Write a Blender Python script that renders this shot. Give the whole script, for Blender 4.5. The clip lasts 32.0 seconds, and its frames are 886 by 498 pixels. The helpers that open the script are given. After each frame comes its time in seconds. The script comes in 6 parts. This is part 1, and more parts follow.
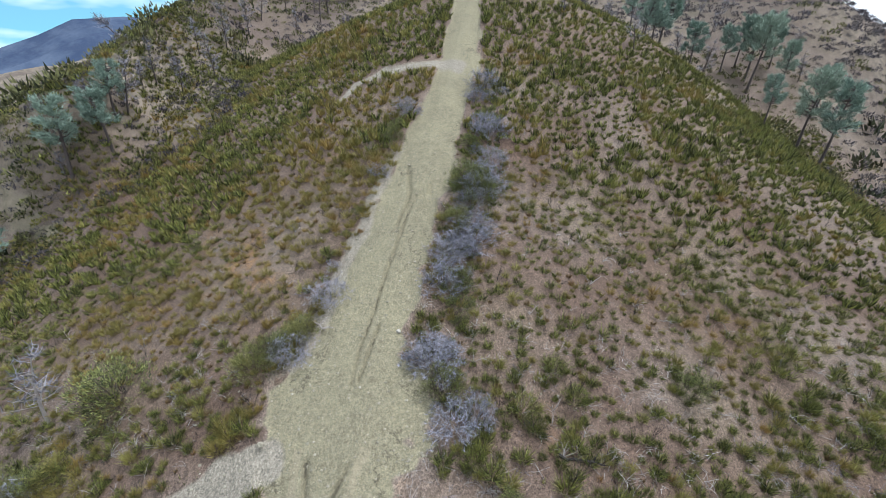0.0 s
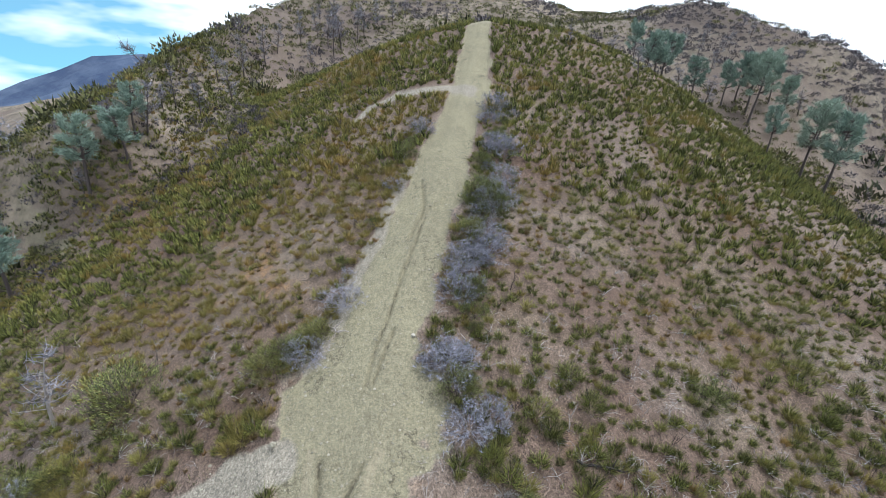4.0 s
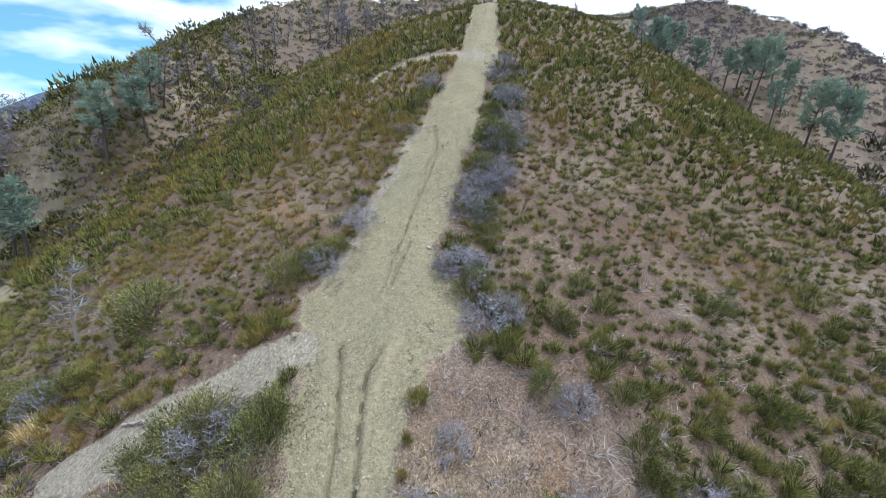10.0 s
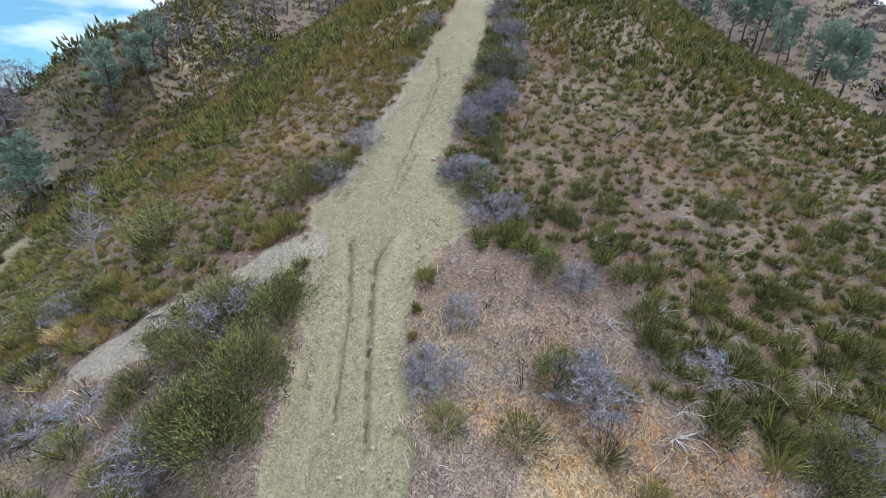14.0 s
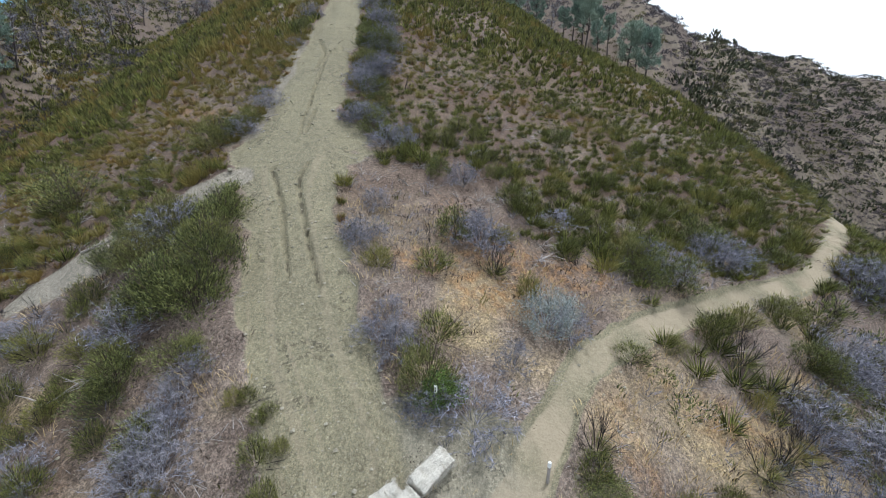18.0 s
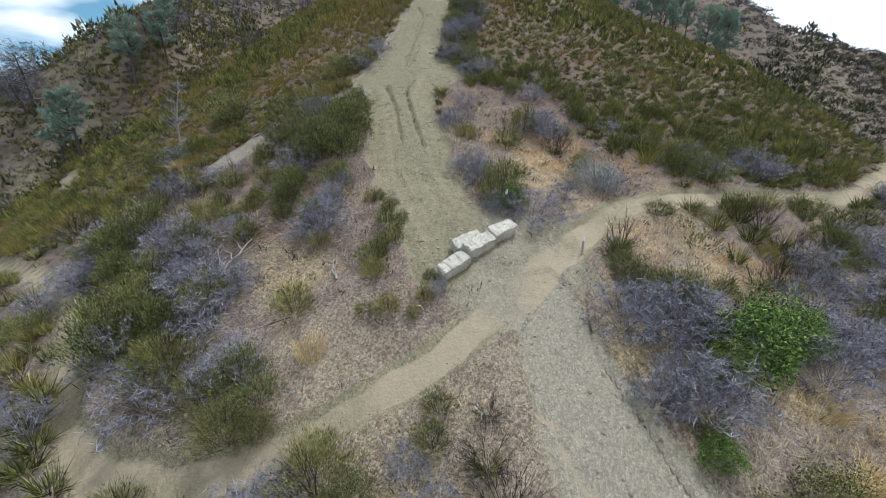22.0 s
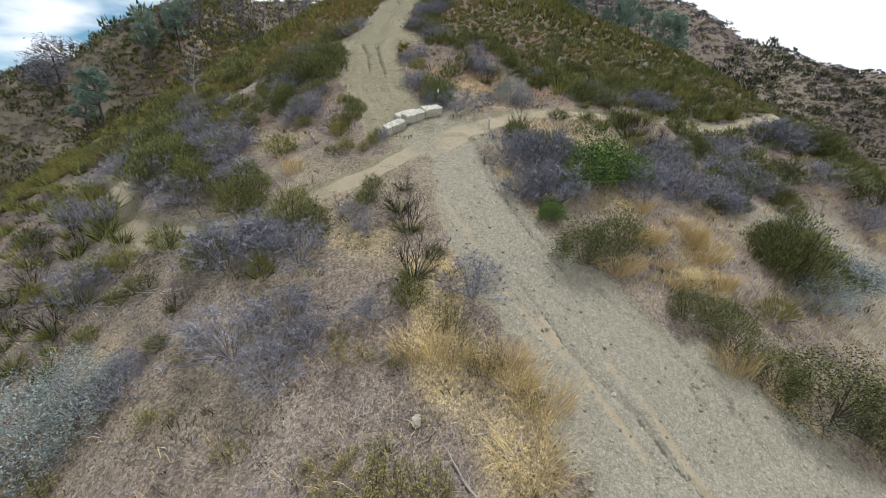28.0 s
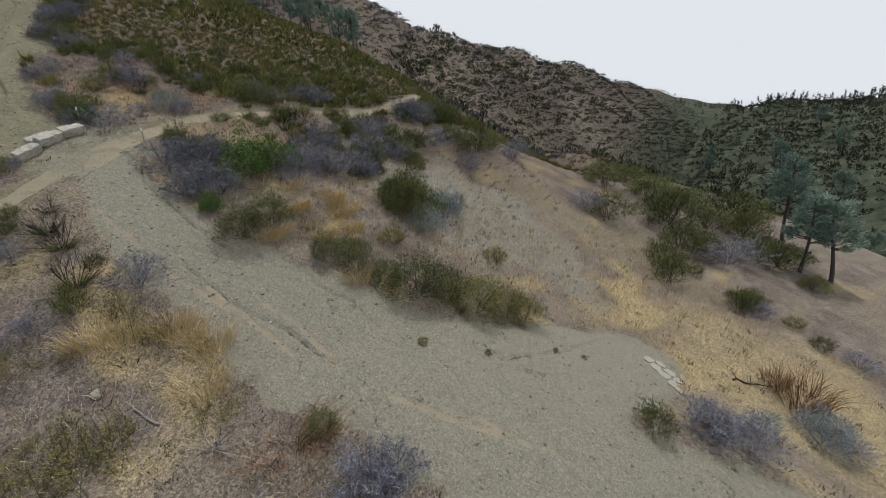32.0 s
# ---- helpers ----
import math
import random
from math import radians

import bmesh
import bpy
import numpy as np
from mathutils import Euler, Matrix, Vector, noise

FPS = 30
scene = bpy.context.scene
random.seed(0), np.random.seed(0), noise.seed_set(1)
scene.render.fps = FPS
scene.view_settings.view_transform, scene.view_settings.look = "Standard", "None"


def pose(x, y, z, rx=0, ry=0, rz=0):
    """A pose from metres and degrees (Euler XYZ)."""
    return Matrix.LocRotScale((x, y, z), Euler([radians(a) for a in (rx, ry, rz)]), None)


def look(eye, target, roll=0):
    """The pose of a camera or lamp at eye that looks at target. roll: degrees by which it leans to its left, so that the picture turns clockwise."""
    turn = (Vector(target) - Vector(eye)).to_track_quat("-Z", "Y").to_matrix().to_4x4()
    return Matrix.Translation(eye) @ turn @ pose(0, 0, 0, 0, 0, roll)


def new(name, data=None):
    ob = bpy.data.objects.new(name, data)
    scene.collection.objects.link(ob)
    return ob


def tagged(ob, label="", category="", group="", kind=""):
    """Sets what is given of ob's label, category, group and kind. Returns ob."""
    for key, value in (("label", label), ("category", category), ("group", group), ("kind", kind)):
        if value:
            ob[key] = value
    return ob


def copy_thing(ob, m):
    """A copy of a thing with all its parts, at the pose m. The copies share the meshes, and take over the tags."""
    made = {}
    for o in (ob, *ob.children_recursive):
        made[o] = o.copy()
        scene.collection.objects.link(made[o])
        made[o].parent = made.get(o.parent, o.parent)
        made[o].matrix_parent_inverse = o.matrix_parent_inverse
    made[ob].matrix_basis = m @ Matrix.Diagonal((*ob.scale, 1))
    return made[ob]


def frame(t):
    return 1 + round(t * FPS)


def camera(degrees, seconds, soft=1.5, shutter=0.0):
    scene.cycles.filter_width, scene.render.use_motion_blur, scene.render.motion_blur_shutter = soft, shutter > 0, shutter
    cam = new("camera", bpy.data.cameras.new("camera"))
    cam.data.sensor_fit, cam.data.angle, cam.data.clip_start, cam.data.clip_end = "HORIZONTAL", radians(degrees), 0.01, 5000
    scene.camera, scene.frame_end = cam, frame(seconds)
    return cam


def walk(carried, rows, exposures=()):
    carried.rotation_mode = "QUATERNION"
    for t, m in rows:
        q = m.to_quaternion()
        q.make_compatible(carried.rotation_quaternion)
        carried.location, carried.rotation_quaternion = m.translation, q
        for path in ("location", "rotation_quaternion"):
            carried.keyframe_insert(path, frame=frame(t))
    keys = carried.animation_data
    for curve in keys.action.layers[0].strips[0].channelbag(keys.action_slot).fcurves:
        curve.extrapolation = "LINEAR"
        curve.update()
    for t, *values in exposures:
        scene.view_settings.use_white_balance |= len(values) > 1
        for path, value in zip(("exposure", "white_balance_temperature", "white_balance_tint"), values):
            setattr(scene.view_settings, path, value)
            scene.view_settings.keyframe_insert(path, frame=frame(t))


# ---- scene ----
FOV = 90.000
PATH = (  # seconds, place in metres, turn in degrees
    (0.0, 1.470, 10.551, 11.345, 62.815, -2.364, 4.619),
    (0.5, 1.575, 10.576, 11.191, 63.165, -2.351, 3.830),
    (1.0, 1.333, 10.732, 11.176, 63.202, -1.838, 6.564),
    (1.5, 1.229, 10.656, 11.173, 64.611, -2.384, 6.055),
    (2.0, 1.347, 10.634, 11.364, 65.976, -2.671, 6.315),
    (2.5, 1.183, 10.587, 11.194, 66.627, -3.000, 6.394),
    (3.0, 1.135, 10.461, 10.998, 67.033, -2.821, 5.126),
    (3.5, 1.105, 10.189, 10.730, 67.183, -3.033, 5.223),
    (5.5, 0.872, 8.702, 9.226, 66.923, -2.447, 5.585),
    (6.0, 0.868, 8.477, 8.849, 66.131, -2.286, 6.623),
    (6.5, 0.905, 8.409, 8.607, 65.459, -2.127, 6.751),
    (7.0, 1.174, 8.415, 8.407, 64.564, -1.287, 5.293),
    (7.5, 1.211, 8.369, 8.146, 64.904, -1.427, 4.926),
    (8.0, 1.168, 8.232, 7.876, 65.469, -1.633, 5.293),
    (8.5, 1.058, 8.112, 7.612, 66.212, -2.253, 5.671),
    (9.0, 0.994, 7.997, 7.569, 68.458, -3.020, 5.221),
    (9.5, 1.006, 7.906, 7.354, 68.814, -2.887, 5.058),
    (10.0, 0.964, 7.778, 7.008, 68.877, -2.949, 5.623),
    (10.5, 0.953, 7.676, 6.679, 68.646, -2.718, 6.561),
    (11.0, 1.121, 7.621, 6.448, 67.878, -2.149, 5.254),
    (11.5, 1.211, 7.485, 6.024, 67.801, -1.867, 4.674),
    (12.0, 0.935, 7.222, 5.657, 68.223, -2.432, 6.710),
    (12.5, 0.887, 6.986, 5.394, 67.947, -2.336, 6.740),
    (13.0, 1.074, 6.735, 4.968, 66.480, -1.245, 5.619),
    (13.5, 1.201, 6.502, 4.661, 66.656, -1.112, 5.104),
    (14.0, 1.234, 6.238, 4.416, 66.899, -1.357, 5.792),
    (14.5, 1.687, 5.966, 4.203, 67.589, -1.191, 3.162),
    (15.0, 2.586, 4.957, 4.327, 67.734, -0.153, -7.121),
    (15.5, 3.299, 4.238, 4.070, 68.397, 1.132, -16.227),
    (17.5, 1.827, 2.133, 2.600, 69.350, 1.824, -19.749),
    (18.0, 0.629, 1.364, 1.905, 69.370, 0.552, -9.564),
    (18.5, 0.013, 0.593, 1.900, 68.231, -0.147, -1.923),
    (19.0, -0.335, -0.100, 1.595, 68.381, 0.016, -0.289),
    (19.5, -0.561, -0.815, 1.148, 68.789, -0.120, 0.300),
    (20.0, -0.661, -1.531, 0.630, 69.661, -0.136, 1.189),
    (20.5, -0.668, -2.395, 0.098, 69.031, 0.460, 0.300),
    (21.0, -0.591, -3.174, -0.419, 68.723, 0.529, 0.274),
    (21.5, -0.691, -3.917, -0.905, 69.605, -0.488, 2.325),
    (22.0, -0.456, -4.691, -1.419, 70.320, 0.078, -0.648),
    (22.5, -0.378, -5.255, -2.104, 70.704, -0.060, -2.424),
    (23.0, -0.344, -5.947, -2.788, 71.011, -0.950, 0.072),
    (23.5, -0.484, -6.770, -3.527, 72.058, -2.115, 4.071),
    (24.0, -0.606, -7.516, -4.050, 71.986, -2.232, 5.990),
    (24.5, -0.503, -8.086, -4.431, 71.924, -2.087, 6.711),
    (26.5, 0.528, -11.458, -4.539, 71.342, -2.292, 4.374),
    (27.0, 0.987, -11.577, -4.916, 71.631, -1.680, 2.436),
    (27.5, 1.526, -11.501, -5.405, 73.001, -0.046, -1.495),
    (28.0, 1.641, -11.841, -5.585, 73.211, -0.013, -0.924),
    (28.5, 1.847, -12.262, -5.628, 73.399, 0.260, -0.361),
    (29.0, 1.707, -12.945, -5.528, 72.305, 0.161, 1.258),
    (29.5, 1.965, -13.404, -5.756, 71.884, 0.441, 0.158),
    (30.0, 2.874, -14.550, -5.542, 70.729, 3.206, -15.371),
    (30.5, 3.951, -15.742, -5.318, 70.411, 4.364, -26.457),
    (31.0, 4.081, -16.655, -5.227, 70.213, 4.629, -28.975),
    (31.5, 4.037, -17.044, -5.182, 70.599, 4.512, -29.391),
    (32.0, 4.059, -17.219, -5.196, 70.043, 5.343, -33.424),
)
cam = camera(FOV, 32.0, soft=0.6)
walk(cam, [(row[0], pose(*row[1:])) for row in PATH],
     exposures=((0, 0.19, 5780, 10), (12, 0.19, 5750, 10), (16, 0.00, 5780, 10), (20, -0.17, 5850, 10), (28.5, -0.20, 6250, 10), (30.5, -0.56, 6300, 10), (32, -0.84, 6250, 10)))

# ---- daylight: a bright, broken overcast ----
world = bpy.data.worlds.new("sky")
scene.world = world
world.use_nodes = True
wt = world.node_tree
wt.nodes.clear()


def wnode(kind, **values):
    n = wt.nodes.new(kind)
    for k, v in values.items():
        n.inputs[k].default_value = v
    return n


w_coord = wnode("ShaderNodeTexCoord")
w_lift = wnode("ShaderNodeVectorMath")
w_lift.operation = "MULTIPLY_ADD"
w_lift.inputs[1].default_value, w_lift.inputs[2].default_value = (1, 1, 0.85), (0, 0, 0.15)
w_sky = wnode("ShaderNodeTexSky")
w_sky.sky_type, w_sky.sun_disc = "NISHITA", False
w_sky.sun_elevation, w_sky.sun_rotation, w_sky.dust_density = radians(69), radians(49), 0.6
w_noise = wnode("ShaderNodeTexNoise", Scale=2.1, Detail=5.0, Roughness=0.52)
w_stretch = wnode("ShaderNodeVectorMath")
w_stretch.operation = "MULTIPLY"
w_stretch.inputs[1].default_value = (1.0, 1.0, 3.2)
w_sep = wnode("ShaderNodeSeparateXYZ")
w_side = wnode("ShaderNodeMath")            # the cloud thickens towards +x
w_side.operation = "MULTIPLY_ADD"
w_side.inputs[1].default_value, w_side.inputs[2].default_value = 0.21, 0.155
w_sum = wnode("ShaderNodeMath")
w_sum.operation = "ADD"
w_cover = wnode("ShaderNodeMapRange")
for k, v in (("From Min", 0.46), ("From Max", 0.57), ("To Min", 0.12), ("To Max", 1.0)):
    w_cover.inputs[k].default_value = v
w_tone = wnode("ShaderNodeVectorMath")
w_tone.operation = "MULTIPLY"
w_tone.inputs[1].default_value = (0.050, 0.142, 0.150)
w_mix = wnode("ShaderNodeMix")
w_mix.data_type = "RGBA"
w_mix.inputs["B"].default_value = (1.72, 1.76, 1.80, 1)
w_bg = wnode("ShaderNodeBackground", Strength=0.80)
w_out = wnode("ShaderNodeOutputWorld")
wl = wt.links.new
wl(w_coord.outputs["Generated"], w_lift.inputs[0])
wl(w_lift.outputs[0], w_sky.inputs["Vector"])
wl(w_coord.outputs["Generated"], w_stretch.inputs[0])
wl(w_stretch.outputs[0], w_noise.inputs["Vector"])
wl(w_coord.outputs["Generated"], w_sep.inputs[0])
wl(w_sep.outputs["X"], w_side.inputs[0])
wl(w_noise.outputs["Fac"], w_sum.inputs[0])
wl(w_side.outputs[0], w_sum.inputs[1])
wl(w_sum.outputs[0], w_cover.inputs["Value"])
wl(w_sky.outputs[0], w_tone.inputs[0])
wl(w_tone.outputs[0], w_mix.inputs["A"])
wl(w_cover.outputs["Result"], w_mix.inputs["Factor"])
wl(w_mix.outputs["Result"], w_bg.inputs["Color"])
wl(w_bg.outputs[0], w_out.inputs["Surface"])

sun = new("sun", bpy.data.lights.new("sun", "SUN"))
sun.data.energy, sun.data.angle, sun.data.color = 3.8, radians(7), (1.0, 0.98, 0.95)
sun.matrix_world = look((14, 12, 50), (0, 0, 0))

# ---- materials ----
class Mat:
    """A small builder for node materials."""
    def __init__(self, name, rough=0.9, spec=0.2):
        self.m = bpy.data.materials.new(name)
        self.m.use_nodes = True
        self.t = self.m.node_tree
        self.b = self.t.nodes["Principled BSDF"]
        self.b.inputs["Roughness"].default_value = rough
        self.b.inputs["Specular IOR Level"].default_value = spec

    def node(self, kind, links=(), **values):
        n = self.t.nodes.new(kind)
        for k, v in values.items():
            n.inputs[k.replace("_", " ")].default_value = v
        for k, s in links:
            self.t.links.new(s, n.inputs[k])
        return n

    def noise(self, scale, detail=4.0, rough=0.6, coord=None):
        links = [("Vector", coord)] if coord else []
        return self.node("ShaderNodeTexNoise", links, Scale=scale, Detail=detail, Roughness=rough).outputs["Fac"]

    def ramp(self, value, stops):
        n = self.node("ShaderNodeValToRGB", [("Fac", value)])
        e = n.color_ramp.elements
        while len(e) < len(stops):
            e.new(0.5)
        for el, (p, c) in zip(e, stops):
            el.position, el.color = p, (*c, 1)
        return n.outputs["Color"]

    def span(self, value, a, b, lo=0.0, hi=1.0):
        n = self.node("ShaderNodeMapRange", [("Value", value)])
        for k, v in (("From Min", a), ("From Max", b), ("To Min", lo), ("To Max", hi)):
            n.inputs[k].default_value = v
        return n.outputs["Result"]

    def mix(self, fac, a, b, mode="MIX"):
        n = self.t.nodes.new("ShaderNodeMix")
        n.data_type, n.blend_type = "RGBA", mode
        for k, s in (("Factor", fac), ("A", a), ("B", b)):
            if isinstance(s, (int, float)):
                n.inputs[k].default_value = s
            elif isinstance(s, tuple):
                n.inputs[k].default_value = (*s, 1)
            else:
                self.t.links.new(s, n.inputs[k])
        return n.outputs["Result"]

    def math(self, op, a, b=0.0):
        n = self.t.nodes.new("ShaderNodeMath")
        n.operation = op
        for i, s in enumerate((a, b)):
            if isinstance(s, (int, float)):
                n.inputs[i].default_value = s
            else:
                self.t.links.new(s, n.inputs[i])
        return n.outputs[0]

    def attr(self, name):
        n = self.t.nodes.new("ShaderNodeAttribute")
        n.attribute_name = name
        return n.outputs["Fac"]

    def coord(self, which="Object"):
        return self.node("ShaderNodeTexCoord").outputs[which]

    def island(self):
        return self.t.nodes.new("ShaderNodeNewGeometry").outputs["Random Per Island"]

    def chance(self):
        return self.t.nodes.new("ShaderNodeObjectInfo").outputs["Random"]

    def colour(self, socket):
        self.t.links.new(socket, self.b.inputs["Base Color"])
        return self

    def bump(self, height, strength=0.5, distance=0.02):
        n = self.node("ShaderNodeBump", [("Height", height)], Strength=strength, Distance=distance)
        self.t.links.new(n.outputs[0], self.b.inputs["Normal"])
        return self


def leafy(name, dark, light, dry, rough=0.75):
    """Foliage: blade by blade and bush by bush between three colours."""
    k = Mat(name, rough, 0.25)
    tint = k.math("ADD", k.attr("tint"), k.chance())
    tint = k.math("FRACT", tint)
    c = k.mix(k.math("POWER", k.island(), 1.5), dark, light)
    c = k.mix(k.span(tint, 0.0, 0.45, 0.40, 0.0), c, dark)
    c = k.mix(k.span(tint, 0.66, 1.0, 0.0, 0.6), c, dry)
    c = k.mix(k.span(k.noise(9.0, 2.0, coord=k.coord()), 0.35, 0.7, 0.0, 0.35), c, dark)
    k.colour(c)
    return k.m


def ground_material():
    k = Mat("hillside_soil", 0.95, 0.12)
    p = k.coord()
    broad, mid, fine, grit = k.noise(0.11, 4, 0.6, p), k.noise(0.7, 5, 0.65, p), k.noise(5.0, 6, 0.7, p), k.noise(34.0, 4, 0.75, p)
    soil = k.ramp(mid, ((0.25, (0.090, 0.069, 0.057)), (0.5, (0.156, 0.124, 0.101)), (0.75, (0.246, 0.203, 0.164))))
    soil = k.mix(k.span(broad, 0.45, 0.7), soil, k.mix(fine, (0.165, 0.134, 0.092), (0.262, 0.215, 0.144)))
    litter = k.mix(grit, (0.050, 0.046, 0.043), (0.290, 0.272, 0.230))
    soil = k.mix(k.span(k.noise(16.0, 5, 0.75, p), 0.5, 0.66, 0.0, 0.7), soil, litter)
    cell = k.node("ShaderNodeTexVoronoi", [("Vector", p)], Scale=17.0)
    speck = k.span(cell.outputs["Color"], 0.15, 0.85, 0.66, 1.36)
    cell2 = k.node("ShaderNodeTexVoronoi", [("Vector", p)], Scale=55.0)
    speck2 = k.span(cell2.outputs["Color"], 0.1, 0.9, 0.45, 1.6)
    speck = k.math("MULTIPLY", speck, speck2)
    clod = k.node("ShaderNodeTexVoronoi", [("Vector", p)], Scale=6.5)
    spot = k.math("MULTIPLY", k.span(clod.outputs["Distance"], 0.16, 0.34, 1.0, 0.0), k.span(clod.outputs["Color"], 0.5, 0.7))
    soil = k.mix(k.math("MULTIPLY", spot, 0.4), soil, (0.045, 0.042, 0.030))
    soil = k.mix(k.attr("scorch"), soil, k.mix(fine, (0.046, 0.028, 0.020), (0.132, 0.085, 0.060)))
    # dry grass thatch
    straw = k.mix(k.noise(12.0, 5, 0.7, p), (0.255, 0.192, 0.095), (0.440, 0.352, 0.182))
    soil = k.mix(k.math("MULTIPLY", k.attr("straw"), k.span(fine, 0.3, 0.6, 0.25, 1.0)), soil, straw)
    rust = k.mix(fine, (0.165, 0.082, 0.034), (0.262, 0.160, 0.072))
    soil = k.mix(k.math("MULTIPLY", k.attr("rust"), k.span(k.noise(3.2, 5, 0.7, p), 0.42, 0.62, 0.05, 0.8)), soil, rust)
    # graded tracks: broken shale
    gravel = k.node("ShaderNodeTexVoronoi", [("Vector", p)], Scale=13.0)
    chip = k.node("ShaderNodeTexVoronoi", [("Vector", p)], Scale=42.0)
    shale = k.ramp(k.math("ADD", k.math("MULTIPLY", fine, 0.3), k.math("MULTIPLY", grit, 0.7)),
                   ((0.3, (0.088, 0.078, 0.050)), (0.5, (0.165, 0.146, 0.093)), (0.72, (0.280, 0.248, 0.164))))
    shale = k.mix(k.span(k.noise(0.5, 4, 0.6, p), 0.42, 0.68, 0, 0.5), shale, (0.232, 0.208, 0.128))
    shale = k.mix(k.span(chip.outputs["Distance"], 0.0, 0.5, 0.35, 0.0), shale, (0.361, 0.378, 0.310))
    shale = k.mix(k.attr("grey"), shale, k.mix(grit, (0.160, 0.146, 0.112), (0.300, 0.277, 0.220)))
    soil = k.mix(1.0, soil, speck, "MULTIPLY")
    shale = k.mix(1.0, shale, k.span(k.noise(70.0, 3, 0.8, p), 0.3, 0.7, 0.50, 1.45), "MULTIPLY")
    shale = k.mix(0.5, shale, k.mix(1.0, shale, speck, "MULTIPLY"))
    road = k.span(k.math("ADD", k.attr("road"), k.math("MULTIPLY", k.math("SUBTRACT", fine, 0.5), 0.5)), 0.38, 0.62)
    c = k.mix(road, soil, shale)
    split = k.math("ABSOLUTE", k.math("SUBTRACT", k.noise(0.55, 6, 0.62, p), 0.5))
    split = k.math("MULTIPLY", k.span(split, 0.002, 0.009, 0.8, 0.0), k.span(k.noise(0.35, 2, 0.5, p), 0.54, 0.58))
    c = k.mix(k.math("MULTIPLY", split, road), c, (0.055, 0.050, 0.036))
    dust = k.mix(fine, (0.225, 0.186, 0.126), (0.335, 0.286, 0.203))
    worn = k.span(k.math("ADD", k.attr("worn"), k.math("MULTIPLY", k.math("SUBTRACT", fine, 0.5), 0.4)), 0.3, 0.8)
    c = k.mix(worn, c, dust)
    scar = k.mix(mid, (0.150, 0.132, 0.104), (0.255, 0.230, 0.182))
    scar = k.mix(0.8, scar, k.mix(1.0, scar, speck, "MULTIPLY"))
    c = k.mix(k.span(k.math("ADD", k.attr("scar"), k.math("MULTIPLY", k.math("SUBTRACT", fine, 0.5), 0.6)), 0.35, 0.65), c, scar)
    # rut shade put into the colour, broken up by noise, over the cut grooves
    rut_shade = k.span(k.math("ADD", k.attr("rut"), k.math("MULTIPLY", k.math("SUBTRACT", k.noise(9.0, 4, 0.7, p), 0.5), 0.9)), 0.45, 0.70, 0.0, 0.66)
    c = k.mix(rut_shade, c, (0.058, 0.052, 0.038))
    # far slopes are a sheet of scrub
    far = k.mix(k.span(k.noise(0.6, 5, 0.7, p), 0.42, 0.62), (0.215, 0.175, 0.134), (0.088, 0.078, 0.054))
    far = k.mix(k.span(k.noise(0.03, 3, 0.6, p), 0.42, 0.62), far, k.mix(fine, (0.062, 0.050, 0.043), (0.135, 0.104, 0.083)))
    c = k.mix(k.attr("far"), c, far)
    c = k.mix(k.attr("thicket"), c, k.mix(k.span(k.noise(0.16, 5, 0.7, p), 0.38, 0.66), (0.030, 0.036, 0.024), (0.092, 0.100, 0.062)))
    # distance haze put into the colour: the far ranges are mixed towards blue
    c = k.mix(k.attr("blue_haze"), c, k.mix(k.span(k.noise(0.012, 5, 0.7, p), 0.4, 0.65), (0.026, 0.046, 0.092), (0.070, 0.098, 0.150)))
    k.colour(c)
    h = k.math("ADD", k.math("MULTIPLY", fine, 0.5), k.math("ADD", k.math("MULTIPLY", grit, 0.35), k.math("MULTIPLY", gravel.outputs["Distance"], 0.25)))
    k.bump(h, 1.0, 0.05)
    return k.m


M_GROUND = ground_material()
M_CHAMISE = leafy("chamise_green", (0.016, 0.021, 0.006), (0.310, 0.325, 0.080), (0.335, 0.285, 0.084))
M_DRYSCRUB = leafy("dry_brown_scrub", (0.085, 0.055, 0.026), (0.290, 0.205, 0.088), (0.250, 0.135, 0.050))
M_CHAPARRAL = leafy("dark_chaparral", (0.014, 0.018, 0.009), (0.120, 0.132, 0.070), (0.110, 0.100, 0.055))
M_YELLOW = leafy("yellowing_scrub", (0.110, 0.095, 0.026), (0.310, 0.265, 0.075), (0.290, 0.165, 0.050))
M_DARKLEAF = leafy("dark_green_leaves", (0.026, 0.035, 0.013), (0.335, 0.355, 0.120), (0.245, 0.215, 0.075))
M_BRIGHT = leafy("bright_green_leaves", (0.020, 0.048, 0.010), (0.235, 0.340, 0.070), (0.240, 0.270, 0.070))
M_OLIVE = leafy("olive_leaves", (0.022, 0.027, 0.009), (0.230, 0.240, 0.066), (0.230, 0.195, 0.062))
M_SAGE = leafy("grey_sage_leaves", (0.130, 0.160, 0.152), (0.320, 0.370, 0.350), (0.260, 0.290, 0.250))
M_LILAC = leafy("grey_dead_twigs", (0.056, 0.055, 0.066), (0.430, 0.428, 0.495), (0.265, 0.252, 0.258), 0.9)
M_BROWNTWIG = leafy("brown_dead_twigs", (0.045, 0.034, 0.028), (0.150, 0.115, 0.095), (0.200, 0.150, 0.120), 0.9)
M_CHAR = leafy("charred_twigs", (0.014, 0.012, 0.012), (0.050, 0.042, 0.040), (0.080, 0.065, 0.060), 0.9)
M_BONE = leafy("bleached_twigs", (0.180, 0.165, 0.155), (0.430, 0.405, 0.380), (0.330, 0.290, 0.255), 0.9)
M_STRAW = leafy("dry_grass", (0.380, 0.280, 0.130), (0.720, 0.580, 0.300), (0.450, 0.310, 0.140))
